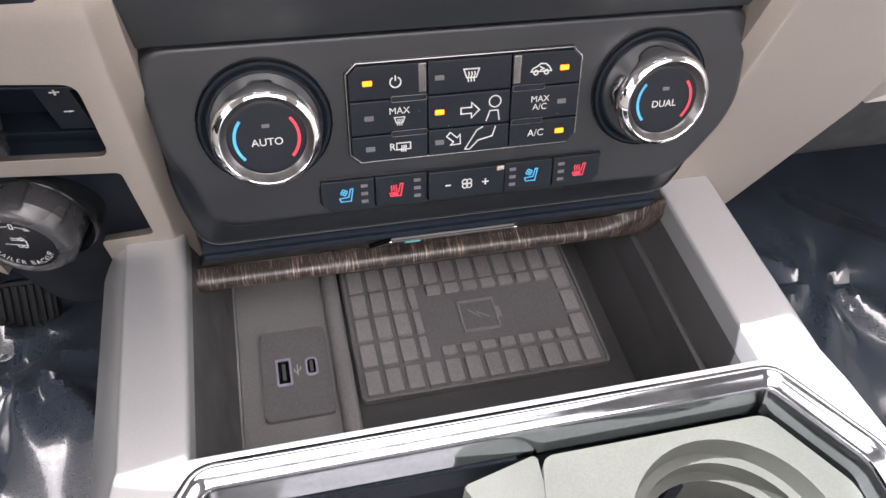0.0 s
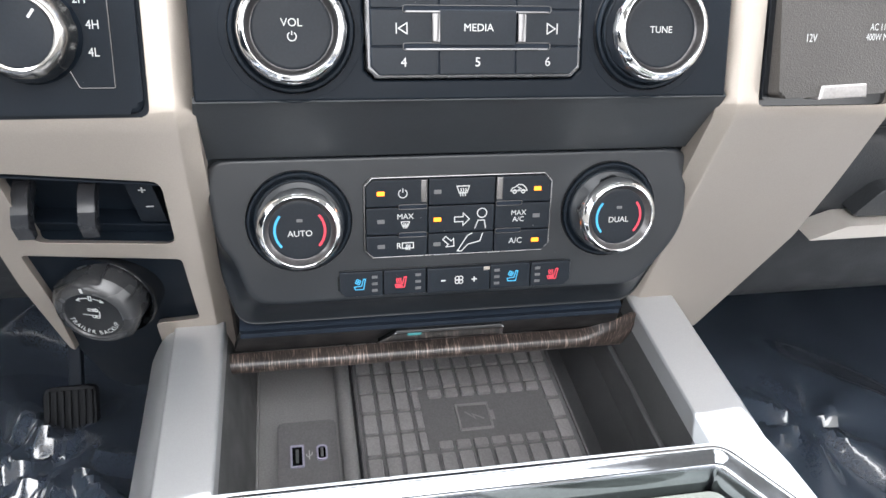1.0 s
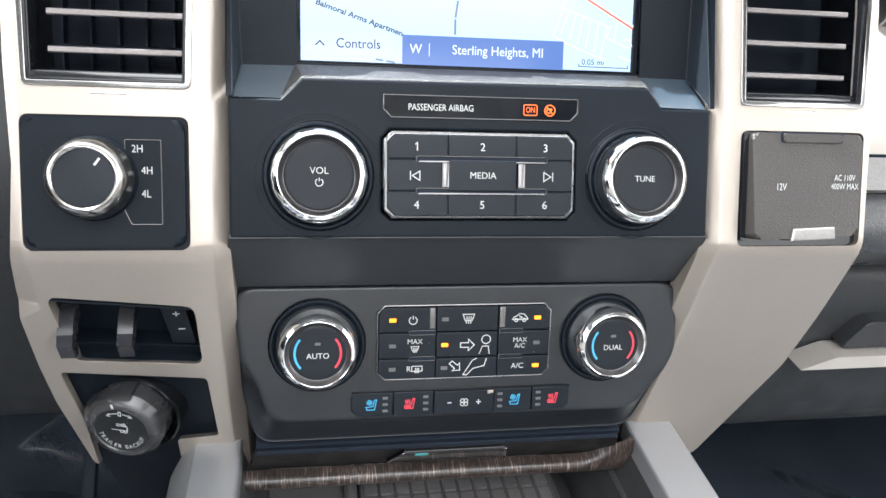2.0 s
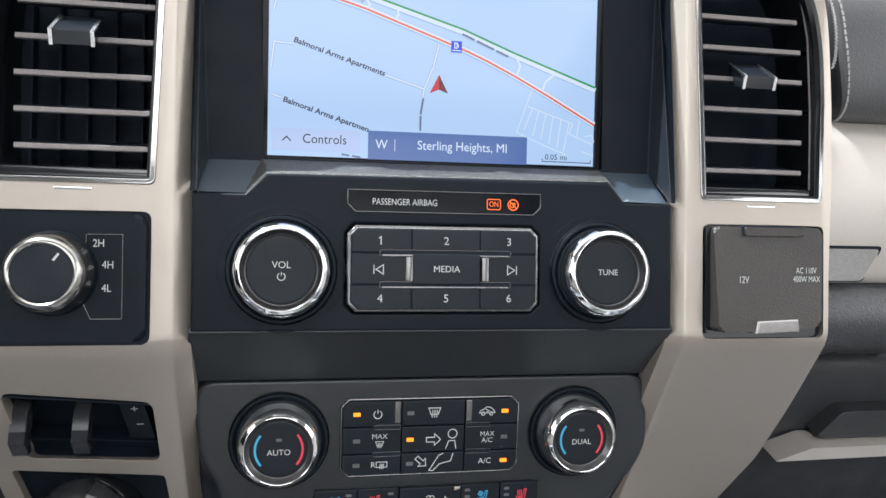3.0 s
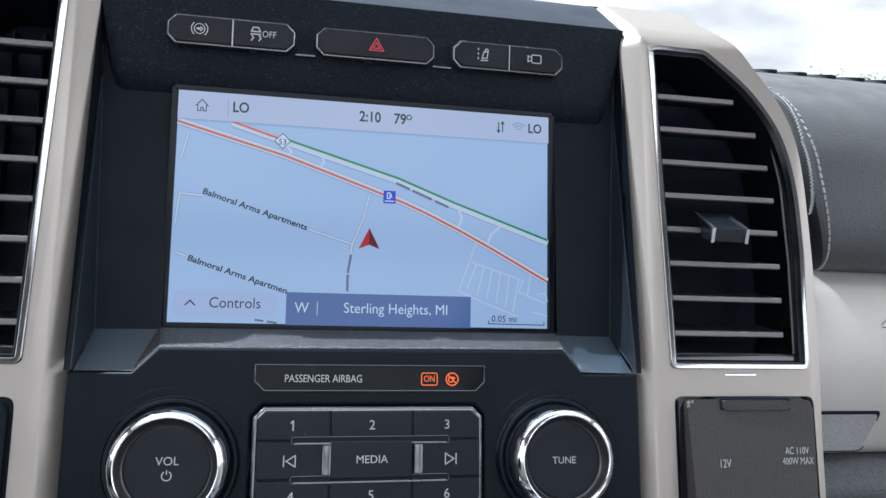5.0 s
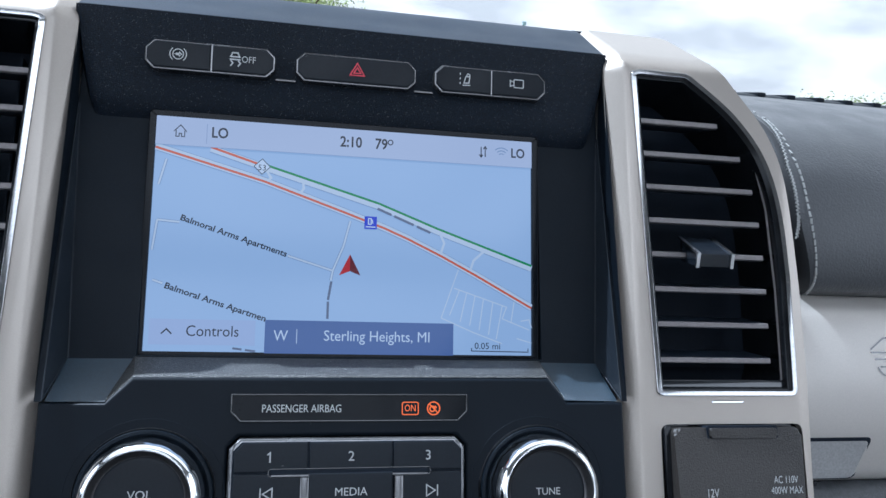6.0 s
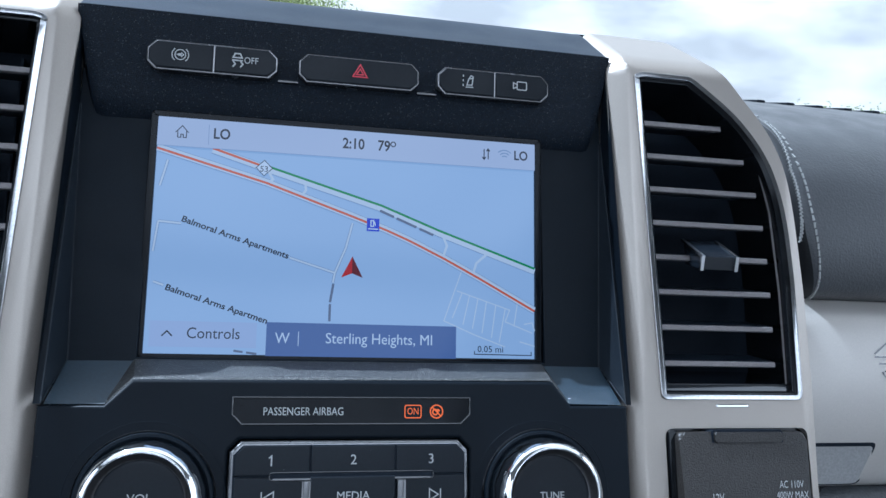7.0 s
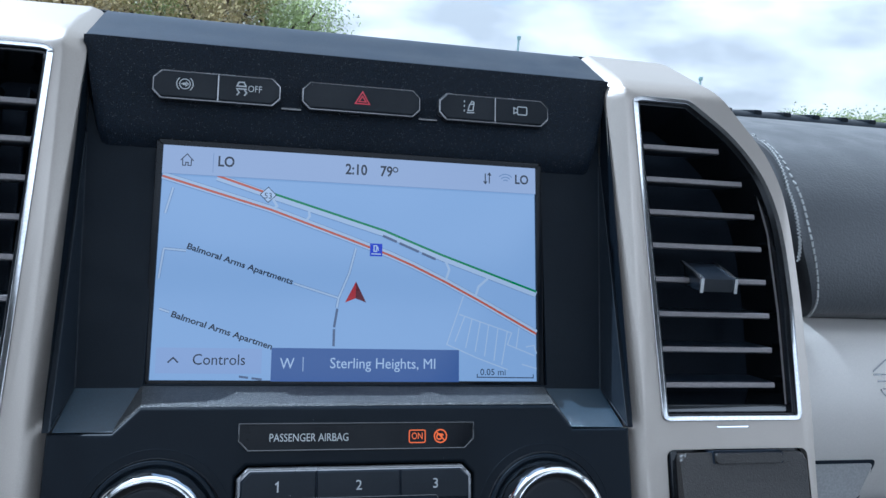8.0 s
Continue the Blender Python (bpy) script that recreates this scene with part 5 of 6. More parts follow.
for i in range(5):
    x0, x1, z0, z1 = SX[i] + 0.0002, SX[i + 1] - 0.0002, -0.0400, -0.0266
    c = 0.0030
    o = rect(x0, x1, z0, z1)
    if i == 0:
        o = [(x0 + c, z0), (x1, z0), (x1, z1), (x0, z1), (x0, z0 + c)]
    elif i == 4:
        o = [(x0, z0), (x1 - c, z0), (x1, z0 + c), (x1, z1), (x0, z1)]
    proud = -0.0036 if i == 2 else -0.0024
    k = part("button", prism(o, proud, 0.003, 0.0006, 2), BUTTON, seats)
    y, cz = proud - 0.0002, -0.0333
    if i == 2:
        cx = (x0 + x1) / 2
        part("fan_mark", ribbon([arc(cx + .0013 * math.cos(a), cz + .0013 * math.sin(a), .0011, 0, 360, 10) for a in (0.8, 2.37, 3.94, 5.5)], 0.0005, y), PRINT, k)
        part("minus_mark", ribbon([[(cx - .0093, cz), (cx - .0070, cz)]], 0.0007, y), PRINT, k)
        part("plus_mark", ribbon([[(cx + .0066, cz), (cx + .0094, cz)], [(cx + .0080, cz - .0014), (cx + .0080, cz + .0014)]], 0.0006, y), PRINT, k)
    else:
        cool = i in (0, 3)
        mx = {0: 0.0100, 1: 0.0085, 3: 0.0118, 4: 0.0118}[i]
        b = seat_mark(x0 + mx, cz, 1, cool)
        bmesh.ops.translate(b, vec=(0, y, 0), verts=b.verts)
        part("seat_mark", b, BLUE if cool else RED, k, "blue cooled seat mark" if cool else "red heated seat mark")
        lx = x1 - 0.0042 if i < 2 else x0 + 0.0036
        for d in (-0.0036, 0, 0.0036):
            part("lamp", prism(rounded(rect(lx - .0014, lx + .0014, cz + d - .0007, cz + d + .0007), 0.0002), y, y + 0.001), DIM_PRINT, k)
part("accent", prism([(0.0130, -0.0290), (0.0163, -0.0285), (0.0163, -0.0268), (0.0130, -0.0268)], -0.0040, -0.001, 0.0004), SILVER, seats, "bright button bevel")

# ---------------------------------------------------------------- hood buttons
def hood_pair(name, label, x0, x1, split):
    t = thing(name, label, "button", STACK @ pose(0, 0.0096, 0.1935, 6, 0, 0), group="buttons on the hood")
    o = octagon(x0, x1, -0.0066, 0.0066, 0.0036)
    part("edge", prism(o, -0.0042, 0.004, 0.0008, 2), DARK_CHROME, t, "bright bevelled edge")
    inner = grow(o, -0.0008)
    zs = [z for _, z in inner]
    xs = [x for x, _ in inner]
    if split is None:
        part("cap", prism(inner, -0.0052, 0.0, 0.0007, 2), CAP, t)
    else:
        c = 0.0033
        part("cap", prism([(min(xs) + c, min(zs)), (split - 0.0003, min(zs)), (split - 0.0003, max(zs)), (min(xs) + c, max(zs)), (min(xs), max(zs) - c), (min(xs), min(zs) + c)], -0.0052, 0.0, 0.0007, 2), CAP, t)
        part("cap", prism([(split + 0.0003, min(zs)), (max(xs) - c, min(zs)), (max(xs), min(zs) + c), (max(xs), max(zs) - c), (max(xs) - c, max(zs)), (split + 0.0003, max(zs))], -0.0052, 0.0, 0.0007, 2), CAP, t)
    return t


HY = -0.0054
t = hood_pair("brake_and_traction_button", "pair of black hill descent and traction buttons", -0.0918, -0.0371, -0.0642)
part("descent_mark", ribbon([arc(-0.0780, 0.0002, 0.0022, 0, 360, 20), arc(-0.0780, 0.0002, 0.0034, 130, 230, 8), arc(-0.0780, 0.0002, 0.0034, -50, 50, 8),
                             [(-0.0796, 0.0002), (-0.0776, 0.0002)], arrow_mark(-0.0777, 0.0002, 0.0010, 0)], 0.0004, HY), PRINT, t)
lettering("legend", "OFF", 0.0029, -0.0485, HY, 0.0002, PRINT, t, squeeze=0.85)
part("skid_mark", ribbon([[(-0.0562, 0.0012), (-0.0554, 0.0030), (-0.0532, 0.0030), (-0.0524, 0.0012), (-0.0562, 0.0012)], [(-0.0566, 0.0000), (-0.0520, 0.0000)],
                          [(-0.0562, -0.0004), (-0.0552, -0.0016), (-0.0562, -0.0030)], [(-0.0530, -0.0004), (-0.0520, -0.0016), (-0.0530, -0.0030)]], 0.0006, HY), PRINT, t)
t = hood_pair("hazard_button", "wide black hazard light button with a red triangle", -0.0282, 0.0262, None)
part("triangle_mark", ribbon([[(-0.0010 - .0032, -0.0024), (-0.0010 + .0032, -0.0024), (-0.0010, 0.0032), (-0.0010 - .0032, -0.0024)],
                              [(-0.0010 - .0016, -0.0014), (-0.0010 + .0016, -0.0014), (-0.0010, 0.0012), (-0.0010 - .0016, -0.0014)]], 0.0005, HY), RED, t)
t = hood_pair("lane_and_camera_button", "pair of black lane assist and camera buttons", 0.0347, 0.0886, 0.0620)
part("lane_mark", ribbon([[(0.0466, 0.0032), (0.0466, 0.0022)], [(0.0466, 0.0010), (0.0466, 0.0000)], [(0.0466, -0.0012), (0.0466, -0.0022)],
                          [(0.0484, -0.0016), (0.0492, 0.0014), (0.0512, 0.0018), (0.0508, -0.0014), (0.0484, -0.0016)], [(0.0494, 0.0014), (0.0502, 0.0030), (0.0512, 0.0026), (0.0512, 0.0018)],
                          [(0.0478, -0.0026), (0.0514, -0.0024)]], 0.0005, HY), PRINT, t)
part("camera_mark", ribbon([rounded(rect(0.0726, 0.0772, -0.0016, 0.0022), 0.0006) + [rounded(rect(0.0726, 0.0772, -0.0016, 0.0022), 0.0006)[0]],
                            [(0.0726, 0.0008), (0.0708, 0.0016), (0.0708, -0.0012), (0.0726, -0.0004)]], 0.0005, HY), PRINT, t)
for x in (-0.0325, 0.0303):
    t = thing("button_bridge", "small black bridge between the hood buttons", "trim", STACK @ pose(x, 0.0098, 0.189, 6, 0, 0), group="bridges between buttons")
    part("bar", box(-0.0046, 0.0046, -0.0008, 0.003, -0.0022, -0.0010, 0.0005), DARK_CHROME, t)

# ---------------------------------------------------------------- touch screen
SCREEN = STACK @ pose(0, 0.0190, 0.1176, 3.3, 0, 0)
scr = thing("touch_screen", "lit touch screen showing a pale blue street map", "screen", SCREEN)
part("bezel", ring(rounded(rect(-0.0895, 0.0875, -0.0534, 0.0540), 0.002), 0.0030, -0.0012, 0.003, 0.0004), BEZEL, scr, "glossy black glass border")


def lit(name, r, g, b_, gain=0.170):
    return glow(name, srgb(r, g, b_), gain, 0.12)


MAP, BAR, PANEL, CITY = lit("map_ground", 190, 210, 236), lit("status_bar", 205, 210, 228), lit("control_panel", 192, 203, 230), lit("city_bar", 88, 113, 166)
ROAD, ORANGE_RD, GREEN_RD = lit("pale_road", 224, 230, 238), lit("orange_road", 232, 104, 66), lit("green_road", 38, 150, 74)
NAME_INK, BAR_INK = lit("name_ink", 22, 28, 44), lit("bar_ink", 112, 120, 142)
INK, WHITE_INK, ROAD_EDGE = lit("dark_ink", 18, 26, 44), lit("white_ink", 232, 238, 248), lit("road_edge", 150, 168, 196)
BLUE_SIGN, RED_ARROW, DARK_RED = lit("blue_sign", 30, 60, 210), lit("red_arrow", 205, 30, 38), lit("dark_red", 110, 16, 30)
part("map", prism(rect(-0.0864, 0.0842, -0.0512, 0.0512), 0.0, 0.002), MAP, scr, "pale blue street map")
Y0 = -0.0003


def smap(u, v):
    """From the stack's x and height to the screen's own plane."""
    return (u, v - 0.1176)


def on_screen(name, lines, width, mtl, level, label=""):
    if "road" in name or "line" in name:
        for q in lines:
            part(name, ribbon([[smap(*p) for p in q]], width, Y0 - level * 0.00012), mtl, scr, label, smooth=False)
        return None
    return part(name, ribbon([[smap(*p) for p in q] for q in lines], width, Y0 - level * 0.00012), mtl, scr, label, smooth=False)


LOW_RD = [(-0.0862, 0.1552), (-0.0395, 0.1425), (-0.0039, 0.1304), (0.0143, 0.1240), (0.0250, 0.1196), (0.0409, 0.1122), (0.0570, 0.1040), (0.0840, 0.0895)]
UP_RD = [(-0.0632, 0.1557), (-0.0410, 0.1490), (0.0115, 0.1338), (0.0381, 0.1237), (0.0842, 0.1078)]


def shifted(line, d):
    return [(x, z + d) for x, z in line]


on_screen("minor_road_edge", [[(-0.0838, 0.1231), (-0.0746, 0.1225)], [(-0.0284, 0.1096), (-0.0083, 0.1036)], [(-0.0013, 0.1264), (-0.0040, 0.1150), (-0.0085, 0.1036), (-0.0092, 0.0993)],
                              [(-0.0800, 0.0958), (-0.0842, 0.0972)], [(-0.0842, 0.1385), (-0.0815, 0.1500)], [(-0.0852, 0.1100), (-0.0838, 0.1231)]], 0.0013, ROAD_EDGE, 0)
on_screen("minor_road", [[(-0.0838, 0.1231), (-0.0746, 0.1225)], [(-0.0284, 0.1096), (-0.0083, 0.1036)], [(-0.0013, 0.1264), (-0.0040, 0.1150), (-0.0085, 0.1036), (-0.0092, 0.0993)],
                         [(-0.0800, 0.0958), (-0.0842, 0.0972)], [(-0.0842, 0.1385), (-0.0815, 0.1500)], [(-0.0852, 0.1100), (-0.0838, 0.1231)]], 0.0008, ROAD, 1)
on_screen("lot_outline", [[(0.0490, 0.1062), (0.0411, 0.0837), (0.0560, 0.0775), (0.0700, 0.0725)], [(0.0470, 0.0975), (0.0721, 0.0894), (0.0700, 0.0840), (0.0831, 0.0790)],
                          [(0.0495, 0.0965), (0.0450, 0.0850)], [(0.0530, 0.0955), (0.0500, 0.0822)], [(0.0570, 0.0945), (0.0545, 0.0805)], [(0.0610, 0.0930), (0.0590, 0.0785)], [(0.0655, 0.0918), (0.0635, 0.0765)], [(0.0700, 0.0900), (0.0672, 0.0745)],
                          [(0.0760, 0.0935), (0.0742, 0.0820)], [(0.0770, 0.0750), (0.0842, 0.0730)], [(0.0790, 0.0830), (0.0830, 0.0838), (0.0842, 0.0800)]], 0.0005, ROAD, 2)
on_screen("road_edge", [LOW_RD, UP_RD], 0.0034, ROAD_EDGE, 3)
on_screen("road", [LOW_RD, UP_RD], 0.0029, ROAD, 4, "pale main road")
on_screen("traffic_line", [shifted(LOW_RD, -0.0003), [(-0.0632, 0.1563), (-0.0410, 0.1495)]], 0.0010, ORANGE_RD, 5, "orange traffic line")
on_screen("traffic_line", [shifted(UP_RD[1:], 0.0012)], 0.0010, GREEN_RD, 5, "green traffic line")
on_screen("link_road", [[(-0.0395, 0.1480), (-0.0370, 0.1440), (-0.0385, 0.1425)], [(-0.0230, 0.1435), (-0.0225, 0.1400), (-0.0240, 0.1378)], [(0.0395, 0.1235), (0.0420, 0.1180), (0.0405, 0.1135)], [(0.0610, 0.1150), (0.0560, 0.1105), (0.0545, 0.1060)]], 0.0011, ROAD, 6)


def name_bar(a, b_, h=0.0019, level=7):
    """A street name shown as a plain bar."""
    on_screen("name_bar", [[a, b_]], h * 0.70, BAR_INK, level, "plain dark bar in place of a street name")


def word_bars(a, b_, parts, h):
    for q0, q1 in parts:
        name_bar((a[0] + (b_[0] - a[0]) * q0, a[1] + (b_[1] - a[1]) * q0), (a[0] + (b_[0] - a[0]) * q1, a[1] + (b_[1] - a[1]) * q1), h)


lettering("legend", "Balmoral Arms Apartments", 0.0026, -0.0515, Y0 - 0.0011, 0.1172 - 0.1176, NAME_INK, scr, turn=-17.6, squeeze=1.155, weight=0.03)
lettering("legend", "Balmoral Arms Apartmen", 0.0026, -0.0578, Y0 - 0.0010, 0.0882 - 0.1176, NAME_INK, scr, turn=-17.6, squeeze=1.155, weight=0.03)
word_bars((0.0108, 0.1326), (0.0355, 0.1226), ((0, .26), (.31, .68), (.74, 1)), 0.0016)
name_bar((-0.0090, 0.0988), (-0.0102, 0.0905), 0.0015)
name_bar((-0.0102, 0.0898), (-0.0102, 0.0822), 0.0015)
word_bars((-0.0500, 0.0688), (-0.0405, 0.0676), ((0, .4), (.55, 1)), 0.0013)
part("control_tab", poly([smap(-0.0842, 0.0700), smap(-0.0408, 0.0700), smap(-0.0408, 0.0808), smap(-0.0842, 0.0808)], Y0 - 0.0011), PANEL, scr, "pale controls tab")
on_screen("caret_mark", [[(-0.0793, 0.0745), (-0.0772, 0.0766), (-0.0751, 0.0745)]], 0.0006, INK, 10)
lettering("legend", "Controls", 0.0046, -0.0585, Y0 - 0.0013, 0.0757 - 0.1176, INK, scr, squeeze=0.92)
part("city_bar", poly([smap(-0.0368, 0.0668), smap(0.0467, 0.0668), smap(0.0467, 0.0812), smap(-0.0368, 0.0812)], Y0 - 0.0011), CITY, scr, "slate blue place bar")
lettering("legend", "W", 0.0046, -0.0300, Y0 - 0.0013, 0.0743 - 0.1176, WHITE_INK, scr, squeeze=0.9)
on_screen("separator", [[(-0.0232, 0.0712), (-0.0232, 0.0774)]], 0.0003, WHITE_INK, 10)
lettering("legend", "Sterling Heights, MI", 0.0046, 0.0122, Y0 - 0.0013, 0.0746 - 0.1176, WHITE_INK, scr, squeeze=0.92)
part("status_bar", poly([smap(-0.0864, 0.1560), smap(0.0842, 0.1560), smap(0.0842, 0.1688), smap(-0.0864, 0.1688)], Y0 - 0.0011), BAR, scr, "pale status bar")
on_screen("home_mark", [[(-0.0790, 0.1622), (-0.0763, 0.1652), (-0.0736, 0.1622)], [(-0.0781, 0.1628), (-0.0781, 0.1600), (-0.0768, 0.1600), (-0.0768, 0.1614), (-0.0758, 0.1614), (-0.0758, 0.1600), (-0.0745, 0.1600), (-0.0745, 0.1628)]], 0.0004, INK, 10)
on_screen("separator", [[(-0.0652, 0.1575), (-0.0652, 0.1665)], [(-0.0864, 0.1560), (0.0842, 0.1560)]], 0.0002, ROAD_EDGE, 10)
for s, x, h in (("LO", -0.0597, 0.0046), ("LO", 0.0772, 0.0044), ("2:10", -0.0021, 0.0048), ("79", 0.0118, 0.0048)):
    lettering("legend", s, h, x, Y0 - 0.0013, 0.1625 - 0.1176, INK, scr, squeeze=0.85, weight=0.03)
on_screen("degree_mark", [arc(0.0160, 0.1638, 0.0011, 0, 360, 16)], 0.0005, INK, 10)
on_screen("data_mark", [[(0.0592, 0.1600), (0.0592, 0.1648)], [(0.0584, 0.1610), (0.0592, 0.1598), (0.0600, 0.1610)], [(0.0612, 0.1600), (0.0612, 0.1648)], [(0.0604, 0.1638), (0.0612, 0.1650), (0.0620, 0.1638)]], 0.0005, INK, 10)
on_screen("wifi_mark", [arc(0.0692, 0.1605, r, 45, 135, 8) for r in (0.0016, 0.0030, 0.0044)], 0.0005, ROAD_EDGE, 10)
on_screen("scale_mark", [[(0.0553, 0.0704), (0.0553, 0.0690), (0.0822, 0.0688), (0.0822, 0.0704)]], 0.0004, INK, 9)
lettering("legend", "0.05 mi", 0.0029, 0.0628, Y0 - 0.0012, 0.0712 - 0.1176, INK, scr)
part("route_shield", poly([smap(-0.0410, 0.1523), smap(-0.0375, 0.1488), smap(-0.0410, 0.1453), smap(-0.0445, 0.1488)], Y0 - 0.0010), WHITE_INK, scr, "white diamond route shield")
on_screen("shield_edge", [[(-0.0410, 0.1523), (-0.0375, 0.1488), (-0.0410, 0.1453), (-0.0445, 0.1488), (-0.0410, 0.1523)]], 0.0003, INK, 9)
lettering("legend", "53", 0.0026, -0.0410, Y0 - 0.0012, 0.1482 - 0.1176, INK, scr)
part("fuel_sign", poly([smap(0.0050, 0.1230), smap(0.0106, 0.1230), smap(0.0106, 0.1288), smap(0.0050, 0.1288)], Y0 - 0.0010), BLUE_SIGN, scr, "small blue fuel sign")
on_screen("fuel_mark", [[(0.0068, 0.1278), (0.0068, 0.1252), (0.0080, 0.1252), (0.0080, 0.1278), (0.0068, 0.1278)], [(0.0084, 0.1274), (0.0088, 0.1256)], [(0.0056, 0.1240), (0.0100, 0.1240)]], 0.0005, WHITE_INK, 9)
part("position_arrow", poly([smap(-0.0010, 0.1112), smap(-0.0010, 0.1036), smap(-0.0057, 0.1016)], Y0 - 0.0010), RED_ARROW, scr, "red position arrow")
part("position_arrow", poly([smap(-0.0010, 0.1112), smap(0.0038, 0.1018), smap(-0.0010, 0.1036)], Y0 - 0.0010), DARK_RED, scr, "shaded half of the arrow")

# ---------------------------------------------------------------- air vents
def bar(profile, x0, x1, z, bevel):
    """A bar along x with a closed section of (y, height) points about the height z."""
    b = bmesh.new()
    L = [b.verts.new((x0, y_, z + h)) for y_, h in profile]
    R = [b.verts.new((x1, y_, z + h)) for y_, h in profile]
    b.faces.new(L), b.faces.new(list(reversed(R)))
    for i in range(len(L)):
        b.faces.new((L[i - 1], R[i - 1], R[i], L[i]))
    sharp_bevel(b, bevel, 2, 0.35)
    return b


def air_vent(s, label):
    t = thing("air_vent", label, "air vent", STACK, group="dash air vents")
    o = mirrored(rounded(VENT, 0.0035, 4), s)
    part("chrome_frame", ring(o, 0.0023, -0.0013, 0.010, 0.0010, 4), VENT_CHROME, t, "polished chrome frame")
    part("inner_frame", ring(grow(o, -0.0020), 0.0020, 0.0006, 0.034, 0.0006), GLOSS, t, "glossy black inner frame")
    part("housing", prism(grow(o, -0.001), 0.034, 0.036), VOID, t)
    inside = grow(mirrored(VENT, s), -0.0042)

    def span(z):
        xs = []
        for i in range(len(inside)):
            (x0, z0), (x1, z1) = inside[i - 1], inside[i]
            if (z0 - z) * (z1 - z) < 0:
                xs.append(x0 + (x1 - x0) * (z - z0) / (z1 - z0))
        return min(xs), max(xs)
    for k in range(9):
        z = 0.1955 - 0.0163 * k
        a, c = span(z)
        if k == 0:
            continue
        gap = 0.0068
        if s > 0:
            c -= gap
        else:
            a += gap
        b = prism([(a, z - 0.0012), (c, z - 0.0012), (c, z + 0.0014), (a, z + 0.0014)], 0.0024, 0.022, 0.0011, 4)
        for v in b.verts:
            v.co.z += (v.co.y - 0.0024) * 0.22
        sl = part("slat", b, SLAT, t)
        # Light on the slat's nose is put into this strip's colour.
        part("slat_edge", prism([(a, z - 0.0012), (c, z - 0.0012), (c, z + 0.0013), (a, z + 0.0013)], 0.0019, 0.0040, 0.0004, 2), LIT_EDGE, sl, "pale front edge of the slat")
    for k in range(5 if s < 0 else 0):
        x = 0.146 + 0.0125 * k
        part("guide_vane", box(s * x - 0.0006, s * x + 0.0006, 0.026, 0.033, 0.052, 0.172 if k > 2 else 0.195, 0.0003), VOID, t)
    if s > 0:
        # The bright edge line of the inner frame, painted as a flat ribbon.
        part("inner_rim", ribbon([[(0.2018, 0.0560), (0.2022, 0.1000), (0.2006, 0.1390), (0.1965, 0.1600), (0.1920, 0.1700)]], 0.0011, 0.0042), LIT_EDGE, t, "grey rim of the duct")
    b = prism(rect(*((0.1375, 0.2025) if s > 0 else (-0.2025, -0.1375)), 0.0520, 0.0562), 0.0030, 0.030, 0.0008)
    for v in b.verts:
        v.co.z += (v.co.y - 0.003) * 0.25
    part("sill", b, SILL, t, "glossy black sill")
    # the thumb tab on one slat: a rounded dark saddle between two thin bent chrome ends
    cx, cz = (0.1627, 0.1150) if s > 0 else (-0.1690, 0.1165)
    saddle = [(0.006, 0.0085), (-0.0100, -0.0025), (-0.0080, -0.0080), (0.006, -0.0030)]
    tb = part("tab", bar(saddle, cx - 0.0080, cx + 0.0080, cz, 0.0010), TAB, t, "dark thumb tab")
    rim_ = [(0.006, 0.0092), (-0.0112, -0.0024), (-0.0088, -0.0088), (-0.0076, -0.0083), (-0.0098, -0.0026), (0.006, 0.0080)]
    for e in (-1, 1):
        part("tab_end", bar(rim_, cx + e * 0.0086 - 0.0008, cx + e * 0.0086 + 0.0008, cz, 0.0003), TAB_END, tb, "chrome tab end")
    part("marker", box(s * 0.170 - 0.008, s * 0.170 + 0.008, -0.0004, 0.004, 0.0458, 0.0470, 0.0003), CHROME, t)
    return t


VENT_CHROME = material("vent_chrome", (0.54, 0.54, 0.545), 0.10, 1.0, rough_var=0.03)
SILL = material("slick_sill_black", (0.008, 0.0095, 0.012), 0.12, coat=0.8, spec=0.6, rough_var=0.03)
TAB_END = material("bright_chrome_end", (0.88, 0.90, 0.93), 0.22, 1.0)
TAB = material("tab_grey", (0.010, 0.013, 0.018), 0.18, 0.0, spec=0.6)
air_vent(1, "tall slatted vent in a chrome frame beside the passenger")
air_vent(-1, "tall slatted vent in a chrome frame beside the driver")

# ---------------------------------------------------------------- power outlet cover
out_ = thing("power_outlet", "closed grained black power outlet flap with printed ratings", "power outlet", STACK)
part("recess", prism(rounded(rect(0.1360, 0.2080, -0.0240, 0.0370), 0.004), 0.0035, 0.02, 0.0005), GLOSS, out_)
fo = rounded([(0.1400, -0.0195), (0.1985, -0.0172), (0.2035, 0.0352), (0.1400, 0.0352)], 0.0035)
b = prism(fo, 0.0, 0.016, 0.0018, 4)
for v in b.verts:
    v.co.y += -0.0045 - (0.035 - v.co.z) * 0.11 if v.co.y < 0.01 else 0
flap = part("flap", b, FLAP, out_, "grained brown black flap")
part("flap_edge", prism(rounded([(0.1374, -0.0205), (0.1408, -0.0205), (0.1408, 0.0360), (0.1374, 0.0360)], 0.001), -0.0015, 0.012, 0.0012), GLOSS, out_, "black flap edge")
part("hinge", prism(rounded(rect(0.1568, 0.1900, 0.0306, 0.0350), 0.0010), -0.0062, 0.004, 0.0010), FLAP, out_)
part("hinge_gap", prism(rounded(rect(0.1558, 0.1910, 0.0296, 0.0360), 0.0012), -0.0050, 0.004, 0.0003), VOID, out_)
b = prism([(0.1600, -0.0200), (0.1850, -0.0190), (0.1842, -0.0128), (0.1617, -0.0138)], -0.0118, 0.0, 0.0008)
